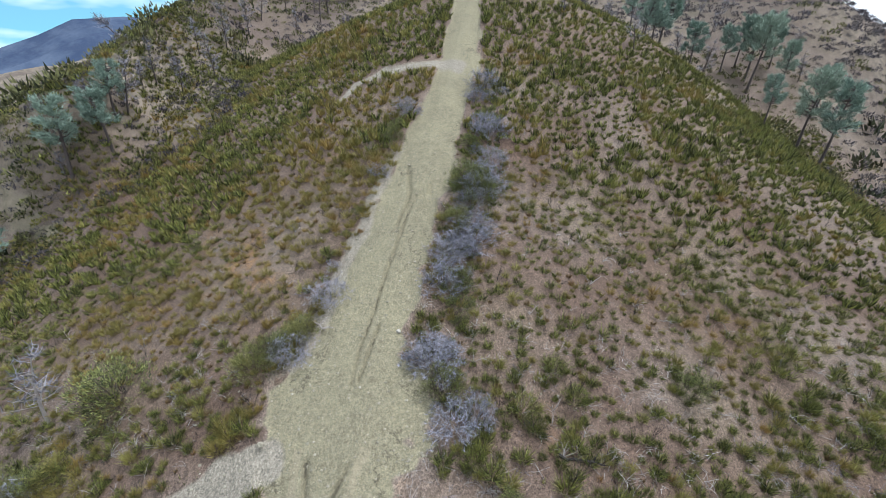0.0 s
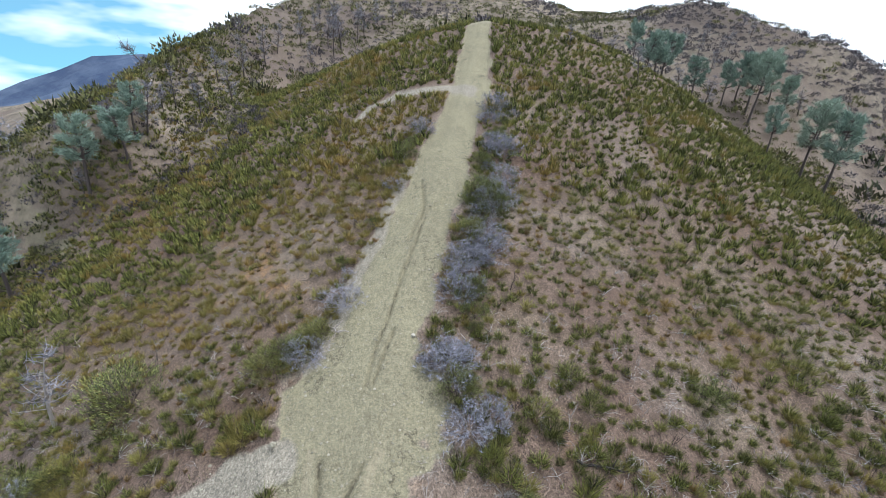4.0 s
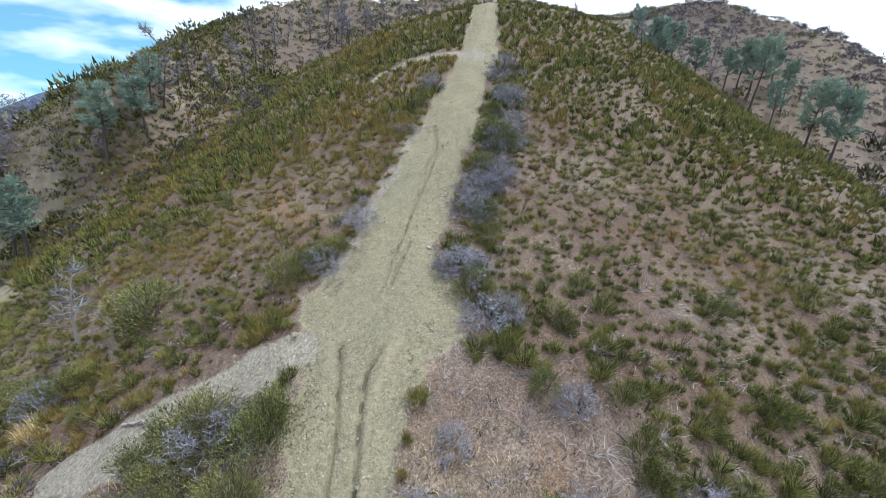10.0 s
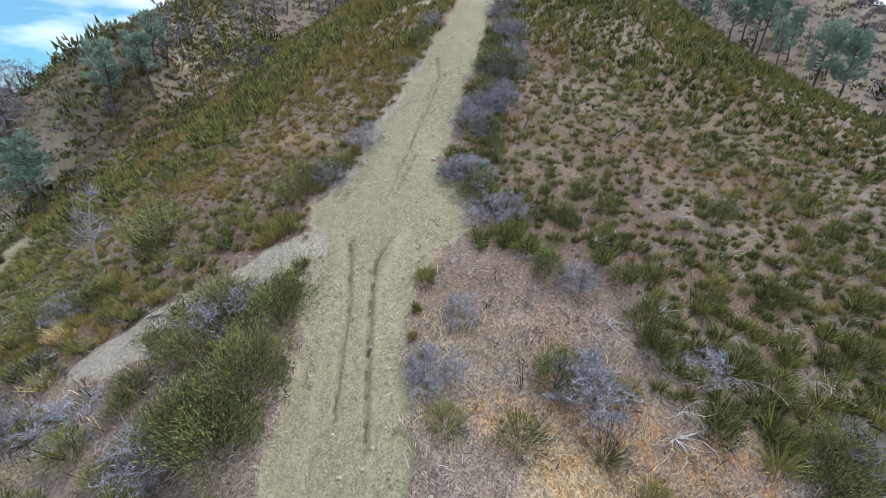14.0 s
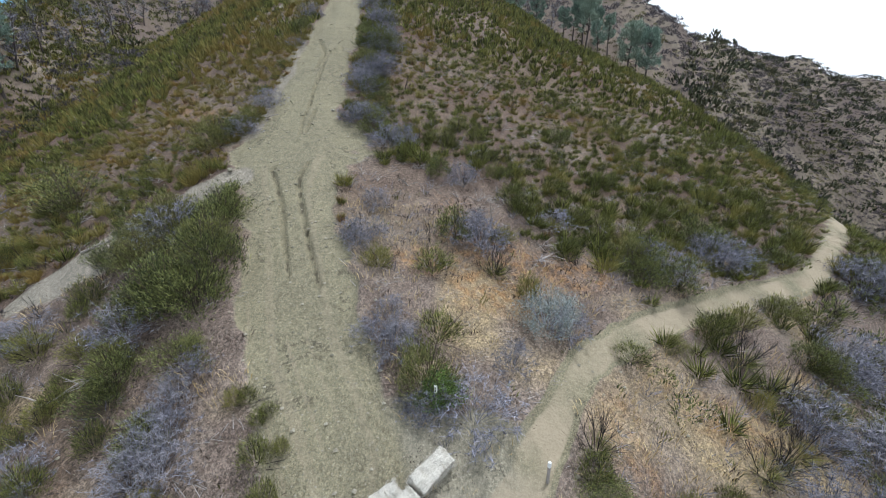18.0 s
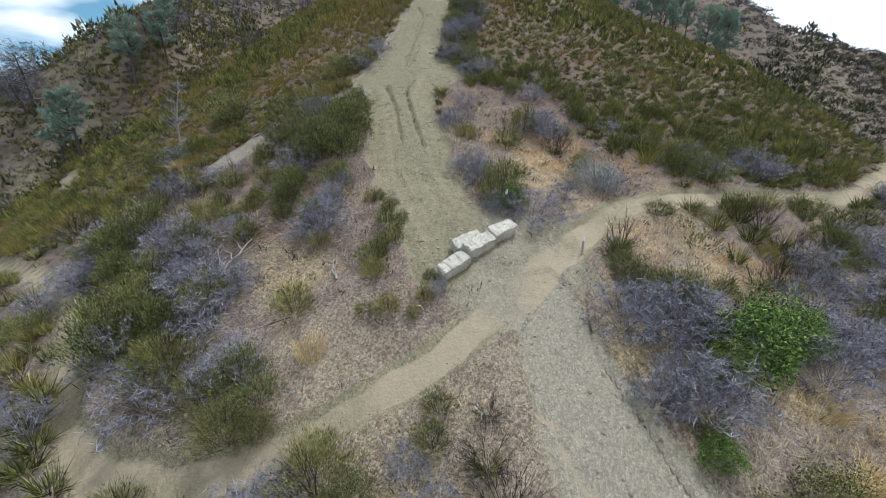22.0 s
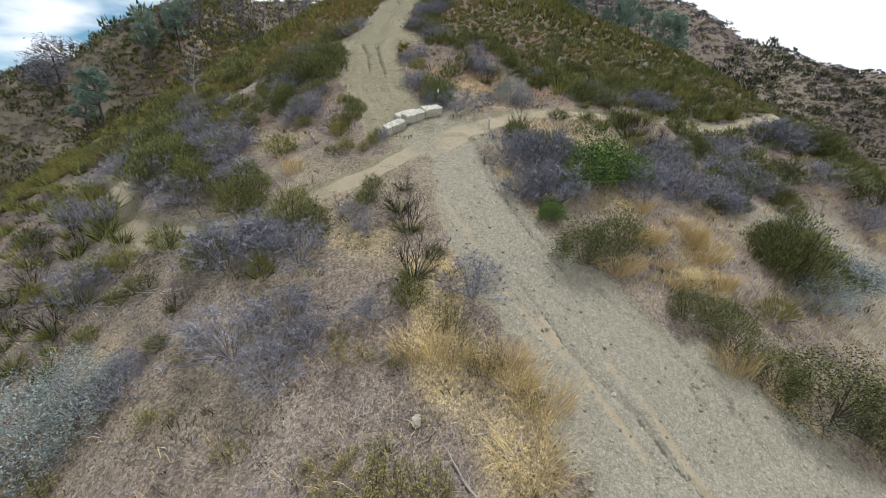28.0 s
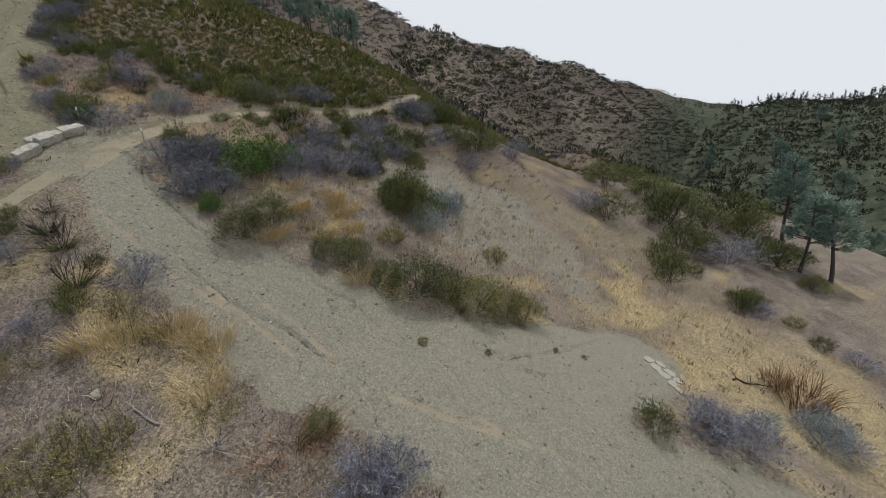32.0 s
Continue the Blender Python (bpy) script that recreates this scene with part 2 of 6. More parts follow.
M_WEED = leafy("yellow_green_weeds", (0.055, 0.055, 0.014), (0.300, 0.265, 0.068), (0.330, 0.235, 0.080))
M_RUST = leafy("rust_brown_weeds", (0.120, 0.050, 0.022), (0.290, 0.130, 0.050), (0.230, 0.130, 0.050))
M_PINE = leafy("grey_pine_needles", (0.100, 0.150, 0.118), (0.340, 0.440, 0.350), (0.300, 0.360, 0.270))
M_FARSCRUB = leafy("far_scrub", (0.020, 0.025, 0.011), (0.240, 0.238, 0.090), (0.220, 0.185, 0.085))
M_FARGREY = leafy("far_grey_scrub", (0.034, 0.030, 0.036), (0.190, 0.172, 0.182), (0.160, 0.138, 0.108))
# ---- the lie of the land ----
def lerp_row(knots, v):
    return np.interp(v, [k[0] for k in knots], [k[1] for k in knots])

CREST_Z = ((-140, -36), (-60, -27), (-30, -21.5), (-15, -17), (-4, -12.4), (3, -8.5), (7.5, -6.3), (12, -4.4), (16, -2.6), (20, -0.9), (25, 1.0), (31, 3.6), (42, 8.2), (56, 14.6), (62, 15.2), (75, 14.0), (110, 5), (200, -20))
CREST_X = ((-60, 0), (0, 1), (8, 0.6), (17, -1.5), (25, -1.6), (60, 0.5), (100, 1))
BACK_D = ((-120, 160), (-60, 74), (-49, 56.8), (-40, 49.2), (-34, 64.7), (-29, 71.8), (-23, 105), (-17, 115), (0, 132), (16, 125), (25, 97), (30, 92), (36, 105), (42, 150), (48, 220), (53, 290), (60, 390), (66, 470), (70, 330), (80, 300), (100, 300), (140, 300))
BACK_H = ((-120, -30), (-60, -4.5), (-49, 0.8), (-44, 5.5), (-40, 7.7), (-34.5, 10.4), (-29, 13.1), (-23, 20), (-17, 22), (0, 26), (16, 25.5), (25, 18.3), (30, 15.8), (36, 13.4), (42, 11.5), (48, 7.5), (53, 0.8), (60, -19.5), (66, -41.5), (70, -36), (80, -30), (100, -25), (140, -30))
BACK_S = ((-120, 0.5), (-60, 0.6), (-40, 0.72), (-29, 0.6), (-20, 0.45), (0, 0.35), (16, 0.35), (30, 0.38), (36, 0.34), (42, 0.2), (48, 0.16), (60, 0.1), (70, 0.13), (140, 0.13))
FAR_RANGE = ((-180, -260), (-75, -230), (-60, -170), (-50.2, -126), (-48.5, -106), (-46.7, -80), (-44.5, -64), (-41.5, -27), (-37.5, -4), (-34, -4), (-28, -30), (-20, -90), (0, -200), (180, -260))

def form(x, y):
    """The bare landforms: a spur, the amphitheatre of hills behind it and the far ranges."""
    s = x - lerp_row(CREST_X, y)
    right, left = np.maximum(s, 0), np.maximum(-s, 0)
    drop = 0.13 * right + 0.0055 * right ** 2 / (1 + right / 90) + 0.12 * left + 0.014 * left ** 2 / (1 + left / 55)
    drop = drop + 0.25 * np.maximum(right - 28, 0)
    spur = lerp_row(CREST_Z, y) - drop
    shelf = -19.6 - 0.09 * (x - 42) + 0.3 * (y - 1) - 0.5 * np.maximum(x - 58, 0) - 0.6 * np.maximum(y - 28, 0) - 2.0 * np.maximum(26 - x, 0)
    high = np.maximum(spur, shelf)
    spur = high + 1.2 * np.log(np.exp(np.maximum((spur - high) / 1.2, -30)) + np.exp(np.maximum((shelf - high) / 1.2, -30)))
    dx, dy = x - 2, y - 8
    d, az = np.hypot(dx, dy), np.degrees(np.arctan2(dx, dy))
    ridge, top, fall = lerp_row(BACK_D, az), lerp_row(BACK_H, az), lerp_row(BACK_S, az)
    inside = np.maximum(ridge - d, 0)
    back = top - fall * inside - 0.10 * np.maximum(d - ridge, 0) - 0.9 * np.maximum(50 - d, 0)
    range_top = lerp_row(FAR_RANGE, az) - 0.3 * np.abs(d - 1500) + 5 * np.sin(az * 2.1) + 3 * np.sin(az * 5.3)
    back = np.maximum(back, range_top)
    k = 3.0
    m = np.maximum(spur, back)
    z = m + k * np.log(np.exp(np.maximum((spur - m) / k, -30)) + np.exp(np.maximum((back - m) / k, -30))) - k * 0.0
    return z - 3.0 * np.exp(-((x - 34) ** 2 / 150 + (y - 68) ** 2 / 160))     # the gully beside the spur

SWELL_X, SWELL_Y = (-26, -14, -4, 4, 13, 24, 36, 49, 63), (-8, 1, 10, 19, 29, 41, 54)
SWELLS = ((0.1, 0.5, -0.2, -0.4, 1.4, 1.3, 1.2, 0.0, -0.2),
          (0.1, 0.8, 0.1, -0.1, 0.3, -3.1, -0.8, 0.0, -0.2),
          (-0.1, 0.4, 0.2, -0.1, 0.4, -0.3, 1.6, 0.4, -0.1),
          (-0.3, -0.7, 0.3, 0.0, -0.1, 1.3, 1.1, -1.8, -0.6),
          (0.1, -0.8, 0.2, 0.3, -0.4, -0.1, 0.1, -2.9, -1.0),
          (-0.5, 0.2, 0.1, 0.1, 0.3, 0.7, 1.5, 0.5, 0.1),
          (-1.3, -0.8, -0.7, 0.1, 0.7, -1.8, -3.0, 0.5, 0.5))

def land(x, y):
    """Height of the smooth land: the landforms and the gentle swells on the spur."""
    x, y = np.asarray(x, float), np.asarray(y, float)
    z = form(x, y)
    for gy, row in zip(SWELL_Y, SWELLS):
        for gx, c in zip(SWELL_X, row):
            z = z + c * np.exp(-((x - gx) ** 2 + (y - gy) ** 2) / 162.0)
    return z

# tracks: x, y, half width
FIREBREAK = ((-0.3, 7.2, 0.9), (-0.3, 8.6, 1.4), (-0.7, 9.9, 1.5), (-1.4, 11.8, 1.65), (-1.8, 14.2, 1.6), (-2.3, 17.4, 1.55), (-2.4, 19.6, 2.3), (-2.2, 21.2, 2.9), (-2.4, 23, 2.0), (-2.15, 24.8, 1.85),
             (-2.1, 26.8, 1.8), (-1.6, 29.6, 1.7), (-1.1, 33, 1.6), (-0.6, 38.5, 1.4), (0, 43.2, 1.4), (0, 48.5, 1.4), (0, 55.6, 1.05), (0.3, 64, 0.9))
TERRACE = ((-4.6, 19.6, 0.8), (-5.6, 19.0, 1.05), (-6.8, 18.2, 1.15), (-8.2, 17.4, 1.2), (-9.6, 16.8, 1.1), (-10.9, 16.5, 0.6))
BANK = ((-8.1, 41.3, 0.4), (-7.3, 43.4, 0.5), (-5.2, 44.1, 0.6), (-2.4, 43.6, 0.7), (0, 43.2, 0.8))
TRAIL = ((-33.8, 24.9, 0.4), (-26, 19, 0.4), (-18.4, 13.7, 0.42), (-13.2, 9.4, 0.45), (-11, 6, 0.45), (-9.6, 4.1, 0.45), (-8, 2.95, 0.5), (-6.3, 2.5, 0.5), (-4.8, 2.6, 0.5), (-3.7, 2.9, 0.5), (-2.1, 3.6, 0.5),
         (-0.5, 4.3, 0.55), (1.1, 5.6, 0.6), (2.6, 7.2, 0.6), (4.5, 9.2, 0.55), (6.2, 11, 0.5), (7.9, 12, 0.5), (10.3, 13, 0.5), (13, 14, 0.5), (16.6, 15.2, 0.5), (20, 16.5, 0.5), (24.1, 19.3, 0.5))
FAR_TRAIL = ((24.1, 19.3, 0.5), (34, 27, 0.7), (46, 36.6, 0.9), (56, 46.8, 1.1), (75, 62, 1.3), (101, 92, 1.5))
VALLEY_ROAD = ((-62, 47, 0.9), (-44, 40.4, 0.9), (-33, 33, 0.8), (-28.5, 30, 0.8), (-28, 26, 0.7))
GULLY_TRAIL = ((-30.6, 39.0, 0.5), (-34.2, 40.3, 0.5), (-44.7, 47, 0.5), (-50, 56, 0.5))
LOWER = ((2.5, 6.4, 0.8), (2.6, 4.6, 1.2), (3.4, 2.2, 1.6), (4.4, 0.3, 1.9), (5.6, -1.6, 2.3), (7.3, -3.5, 2.8), (9.6, -5.6, 3.2), (12.6, -7.2, 3.1), (16.3, -7.4, 2.7), (20, -7.2, 1.9))
LOWER_ON = ((9.6, -6, 3.0), (11.5, -9.5, 3.6), (14, -13, 3.2), (20, -18, 3.0), (32, -27, 3.0))


def along(x, y, line):
    """How far a place lies across a track, in half widths (1 at its edge), and how far along it."""
    best, side, run = np.full(np.shape(x), 9.0), np.zeros(np.shape(x)), np.zeros(np.shape(x))
    start = 0.0
    for (ax, ay, aw), (bx, by, bw) in zip(line, line[1:]):
        ux, uy = bx - ax, by - ay
        n = math.hypot(ux, uy)
        s = np.clip(((x - ax) * ux + (y - ay) * uy) / (n * n), 0, 1)
        off = np.hypot(x - ax - s * ux, y - ay - s * uy) / (aw + s * (bw - aw))
        sign = np.sign((x - ax) * uy - (y - ay) * ux)
        closer = off < best
        best, side, run = np.where(closer, off, best), np.where(closer, off * sign, side), np.where(closer, start + s * n, run)
        start += n
    return best, side, run


def lattice(ix, iy, seed):
    h = (ix.astype(np.int64) * 374761393 + iy.astype(np.int64) * 668265263 + seed * 974711) & 0x7fffffff
    h = ((h ^ (h >> 13)) * 1274126177) & 0x7fffffff
    return ((h ^ (h >> 16)) & 0xffff) / 65535.0


def rough(x, y, size, seed=1):
    """Smooth value noise from -1 to 1 with grains of that size."""
    u, v = np.asarray(x, float) / size, np.asarray(y, float) / size
    i, j = np.floor(u), np.floor(v)
    fu, fv = u - i, v - j
    fu, fv = fu * fu * (3 - 2 * fu), fv * fv * (3 - 2 * fv)
    a, b = lattice(i, j, seed), lattice(i + 1, j, seed)
    c, d = lattice(i, j + 1, seed), lattice(i + 1, j + 1, seed)
    return 2 * ((a * (1 - fu) + b * fu) * (1 - fv) + (c * (1 - fu) + d * fu) * fv) - 1


def soft(v, a, b):
    s = np.clip((v - a) / (b - a), 0, 1)
    return s * s * (3 - 2 * s)


def groove(x, y, line, tight=1.7):
    return 1 - soft(along(x, y, line)[0] * tight, 0.35, 1.0)


# erosion ruts in the tracks
RUTS = (((-3.1, 19.6, 0.16), (-2.75, 18.2, 0.17), (-2.45, 17.1, 0.19), (-2.2, 15.3, 0.16), (-1.9, 13.8, 0.10)),
        ((-1.7, 19.4, 0.14), (-2.0, 18.6, 0.19), (-1.9, 17.7, 0.20), (-1.7, 16.5, 0.20), (-1.4, 15.0, 0.19), (-1.0, 13.2, 0.12)),
        ((-1.7, 24.3, 0.13), (-1.9, 22.9, 0.13), (-2.0, 22.1, 0.09)),
        ((-2.26, 21.97, 0.10), (-2.25, 23.46, 0.11), (-2.06, 24.65, 0.12), (-1.88, 26.73, 0.14), (-1.34, 30.71, 0.17), (-0.33, 31.7, 0.16)),
        ((-1.9, 33.0, 0.17), (-1.5, 31.0, 0.17), (-1.9, 29.0, 0.14)),
        ((5.43, 1.27, 0.10), (6.25, 0.40, 0.10), (6.90, -0.45, 0.10), (7.20, -0.52, 0.10), (7.90, -0.96, 0.10), (7.96, -1.55, 0.10), (8.45, -2.01, 0.10), (8.81, -2.48, 0.10), (9.05, -3.09, 0.10), (9.17, -3.56, 0.10)),
        ((3.93, 0.16, 0.08), (4.68, -1.06, 0.08), (5.03, -1.74, 0.08), (5.61, -2.42, 0.08)),
        ((5.61, -2.42, 0.10), (6.24, -3.11, 0.16), (6.57, -3.62, 0.17), (6.83, -4.20, 0.16), (7.21, -4.74, 0.14)),
        ((3.72, 6.95, 0.12), (3.43, 4.84, 0.12), (3.95, 3.80, 0.12), (4.51, 2.37, 0.12), (4.97, 1.47, 0.12), (5.63, 0.53, 0.12)),
        ((12.7, -5.3, 0.12), (12.8, -6.3, 0.13), (15.8, -6.4, 0.12), (19.7, -5.8, 0.09)))
WORN = (((4.49, -1.00, 0.13), (5.14, -2.09, 0.13), (5.89, -3.55, 0.13), (6.13, -4.05, 0.13)),
        ((5.95, -2.03, 0.13), (6.51, -2.64, 0.13), (6.90, -3.67, 0.13), (7.25, -4.67, 0.13)),
        ((1.66, 3.14, 0.09), (2.33, 2.89, 0.09), (2.96, 2.71, 0.09)),
        ((2.63, 1.90, 0.10), (2.87, 1.21, 0.10), (3.01, 0.48, 0.10)),
        ((9.64, -7.44, 0.13), (10.52, -8.23, 0.13), (11.24, -9.39, 0.13)),
        ((2.1, 2.6, 0.10), (3.5, -0.2, 0.12), (4.9, -2.0, 0.14)), ((8.3, -6.5, 0.14), (9.4, -7.7, 0.18), (10.7, -8.8, 0.16), (11.9, -9.8, 0.1)))


def tracks(x, y):
    """Cover of each kind of track at a place."""
    edge = 0.16 * rough(x, y, 0.55, 5) + 0.10 * rough(x, y, 1.7, 6)
    cover = lambda line, a=0.8, b=1.15: 1 - soft(along(x, y, line)[0] + edge, a, b)
    fire, low, on = cover(FIREBREAK), cover(LOWER), cover(LOWER_ON)
    terrace = np.maximum(cover(TERRACE, 0.55, 1.25), cover(BANK, 0.3, 1.4))
    trail = np.maximum(cover(TRAIL, 0.6, 1.25), np.maximum(cover(FAR_TRAIL), np.maximum(cover(VALLEY_ROAD), cover(GULLY_TRAIL))))
    return fire, np.maximum(low, on), terrace, trail


def ground_z(x, y, parts=None):
    """Height of the ground as it is built: the land, its roughness, the benches of the tracks and their ruts."""
    x, y = np.asarray(x, float), np.asarray(y, float)
    fire, low, terrace, trail = parts or tracks(x, y)
    bare = np.maximum(np.maximum(fire, low), trail)
    away = np.hypot(x - 2, y - 8)
    z = land(x, y)
    z = z + (1 - 0.85 * bare) * (0.10 * rough(x, y, 1.3, 2) + 0.045 * rough(x, y, 0.45, 3)) + 0.22 * (1 - bare) * rough(x, y, 4.5, 4)
    z = z + soft(away, 50, 130) * (3.0 * rough(x, y, 26, 7) + 1.2 * rough(x, y, 11, 8)) + soft(away, 160, 500) * 4 * rough(x, y, 90, 9)
    z = z - 0.12 * soft(fire, 0.2, 0.9) - 0.10 * soft(low, 0.2, 0.9) - 0.10 * soft(trail, 0.1, 0.9)
    z = z + bare * (0.02 * rough(x, y, 0.35, 11) + 0.012 * rough(x, y, 0.16, 12))
    near = (np.abs(x - 6) < 18) & (np.abs(y - 12) < 26)
    if near.any():
        cut = sum(groove(x[near], y[near], r) for r in RUTS) if z.ndim else sum(groove(x, y, r) for r in RUTS)
        wear = sum(groove(x[near], y[near], r, 0.9) for r in WORN) if z.ndim else 0
        if z.ndim:
            z[near] -= (0.10 + 0.08 * (y[near] > 8)) * np.minimum(cut, 1) + 0.03 * np.minimum(wear, 1)
        else:
            z = z - 0.16 * min(cut, 1)
    return z


def spaced(a, b, step, limit, growth):
    """Places along one axis: even between a and b, then wider and wider out to the limit on both sides."""
    mid = list(np.arange(a, b, step))
    low, high, s = [a], [mid[-1]], step
    while high[-1] < limit or low[-1] > -limit:
        s *= growth
        high.append(high[-1] + s)
        low.append(low[-1] - s)
    return np.array(low[:0:-1] + mid + high[1:])


def mesh_from(name, verts, faces, values=(), smooth=False):
    """A mesh from arrays of corners and of triangles or quads, with point attributes."""
    me = bpy.data.meshes.new(name)
    n, k = faces.shape
    me.vertices.add(len(verts))
    me.vertices.foreach_set("co", np.asarray(verts, np.float32).ravel())
    me.loops.add(n * k)
    me.loops.foreach_set("vertex_index", faces.astype(np.int32).ravel())
    me.polygons.add(n)
    me.polygons.foreach_set("loop_start", np.arange(0, n * k, k, dtype=np.int32))
    me.polygons.foreach_set("use_smooth", np.full(n, smooth))
    for key, v in values:
        me.attributes.new(key, "FLOAT", "POINT").data.foreach_set("value", np.asarray(v, np.float32).ravel())
    me.update(calc_edges=True)
    me.validate()
    return me


def build_ground():
    gx, gy = spaced(-6.5, 12, 0.075, 3200, 1.05), spaced(-8, 26, 0.085, 3200, 1.05)
    x, y = [a.ravel() for a in np.meshgrid(gx, gy)]
    parts = tracks(x, y)
    fire, low, terrace, trail = parts
    z = ground_z(x, y, parts)
    ix, iy = np.meshgrid(np.arange(len(gx) - 1), np.arange(len(gy) - 1))
    q = (iy * len(gx) + ix).ravel()
    faces = np.stack([q, q + 1, q + len(gx) + 1, q + len(gx)], 1)
    away = np.hypot(x - 2, y - 8)
    off = 1 - np.maximum(np.maximum(fire, low), trail)
    apron = soft(np.exp(-((x - 1.6) ** 2 + (y - 7.4) ** 2) / 8.0) + 0.25 * rough(x, y, 0.7, 66), 0.35, 0.75)
    spot = lambda cx, cy, r: np.exp(-((x - cx) ** 2 + (y - cy) ** 2) / (2 * r * r))
    meadow = soft(0.8 * rough(x, y, 1.5, 21) + 0.5 * rough(x, y, 4.0, 25) + 0.7 * spot(11, 1.5, 2.5) + 0.55 * spot(24, -6.5, 4.0) + 0.5 * spot(2.5, -2.5, 1.8) + 0.5 * spot(3.6, 13, 2.5) + 0.4 * spot(-10, 16, 2.5) + 0.5 * spot(9, 8, 3), 0.35, 1.1)
    meadow = np.maximum(meadow, 0.8 * soft(spot(26, -11, 5.0) + 0.3 * rough(x, y, 2.0, 68), 0.3, 0.8))
    meadow = np.where(y > 4, 0.55, 1.0) * meadow * off * (1 - soft(away, 40, 60)) * (1 - soft(y, 15.5, 18))
    rust = off * soft(rough(x, y, 1.6, 22) + 1.2 * spot(4.6, 14.6, 1.8) + 1.0 * spot(9.5, 9.5, 2.0) + 0.42 * spot(9, 11.5, 5.0) + 0.3 * spot(3.5, 16.5, 2.5) + 0.9 * spot(-11, 31, 4) - 0.5, 0.2, 0.9) * (1 - soft(away, 35, 55))
    scar = np.maximum(terrace, soft(rough(x, y, 7, 23) + 0.5 * rough(x, y, 2.5, 24) - 0.5 * soft(y, 10, 40), 0.55, 0.95) * soft(away, 40, 70) * (x < -15) * 0.62)
    cut_side = along(x, y, FIREBREAK)[1] + 0.12 * rough(x, y, 0.8, 64)
    scar = np.maximum(scar, 0.62 * soft(cut_side, -1.55, -1.2) * (1 - soft(cut_side, -0.95, -0.7)) * soft(y, 21.5, 23) * (1 - soft(y, 33, 38)))
    scar = np.maximum(scar, 0.75 * off * soft(spot(22, 3.5, 5.0) + 0.8 * spot(17, 5.5, 3.0) + 0.25 * rough(x, y, 2.2, 69), 0.35, 0.8))
    rut = np.zeros_like(x)
    worn = np.zeros_like(x)
    near = (np.abs(x - 6) < 18) & (np.abs(y - 12) < 26)
    wobble = rough(x[near], y[near], 0.3, 61), rough(x[near], y[near], 0.9, 62)
    # where the cut grooves are also darkened in colour, patchy along their run
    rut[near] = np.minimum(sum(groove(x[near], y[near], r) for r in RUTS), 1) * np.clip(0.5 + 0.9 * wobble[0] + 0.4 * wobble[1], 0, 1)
    worn[near] = np.minimum(sum(groove(x[near], y[near], r, 0.9) for r in WORN), 1) * np.clip(0.75 + 0.4 * wobble[0] + 0.5 * wobble[1], 0, 1)
    worn = np.maximum(worn, soft(trail, 0.7, 1.0) * np.clip(0.7 + 0.5 * rough(x, y, 1.2, 63), 0, 1))
    wheel = np.abs(np.abs(along(x, y, FIREBREAK)[1]) - 0.45)
    worn = np.maximum(worn, 0.42 * fire * (1 - soft(wheel, 0.04, 0.16)) * (y < 20))
    across = along(x, y, FIREBREAK)[1]
    worn = np.maximum(worn, 0.50 * fire * soft(np.sin(across * 21 + 2.2 * rough(x, y, 3.0, 81)), 0.2, 0.95) * (1 - soft(y, 17.5, 20)) * np.clip(0.6 + 0.6 * rough(x, y, 1.6, 82), 0, 1))
    across = along(x, y, LOWER)[1]
    worn = np.maximum(worn, 0.34 * low * soft(np.sin(across * 17 + 2.0 * rough(x, y, 3.5, 83)), 0.4, 0.98) * np.clip(0.4 + 0.8 * rough(x, y, 2.2, 84), 0, 1))
    west = np.degrees(np.arctan2(x - 2, y - 8)) < -26
    far = np.where(west, soft(away, 42, 56), soft(away, 48, 110))
    scorch = 0.74 * off * (0.6 * soft(y, 5, 10) + 0.4 * soft(y, 14.5, 19)) * (1 - far) * np.clip(0.8 + 0.4 * rough(x, y, 3.5, 67), 0, 1.2)
    # strength of the painted haze, growing with distance and sooner towards the left
    blue_haze = soft(away, 260, 800) * (np.degrees(np.arctan2(x - 2, y - 8)) < 30) + soft(away, 500, 1400) * (np.degrees(np.arctan2(x - 2, y - 8)) >= 30)
    ob = new("ground", mesh_from("ground", np.stack([x, y, z], 1), faces,
             (("road", np.maximum(np.maximum(np.maximum(fire, low), 0.8 * apron), 0.9 * soft(trail, 0.0, 0.5))), ("worn", worn), ("straw", meadow), ("rust", rust), ("scar", scar), ("grey", np.maximum(low * 0.85, 0.6 * apron * (1 - fire))), ("rut", rut * 0.9), ("far", far), ("scorch", scorch), ("blue_haze", blue_haze * 0.92), ("thicket", far * soft(np.degrees(np.arctan2(x - 2, y - 8)), 58, 64) * soft(away, 55, 90))), True))
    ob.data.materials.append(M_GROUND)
    return tagged(ob, "steep brown scrub hillside crossed by dirt tracks and dry grass", "ground", kind="structure")


build_ground()

# ---- plants: shapes made of many blades, twigs and leaves ----
rng = np.random.default_rng(7)


def unit(v):
    return v / np.maximum(np.linalg.norm(v, axis=-1, keepdims=True), 1e-9)


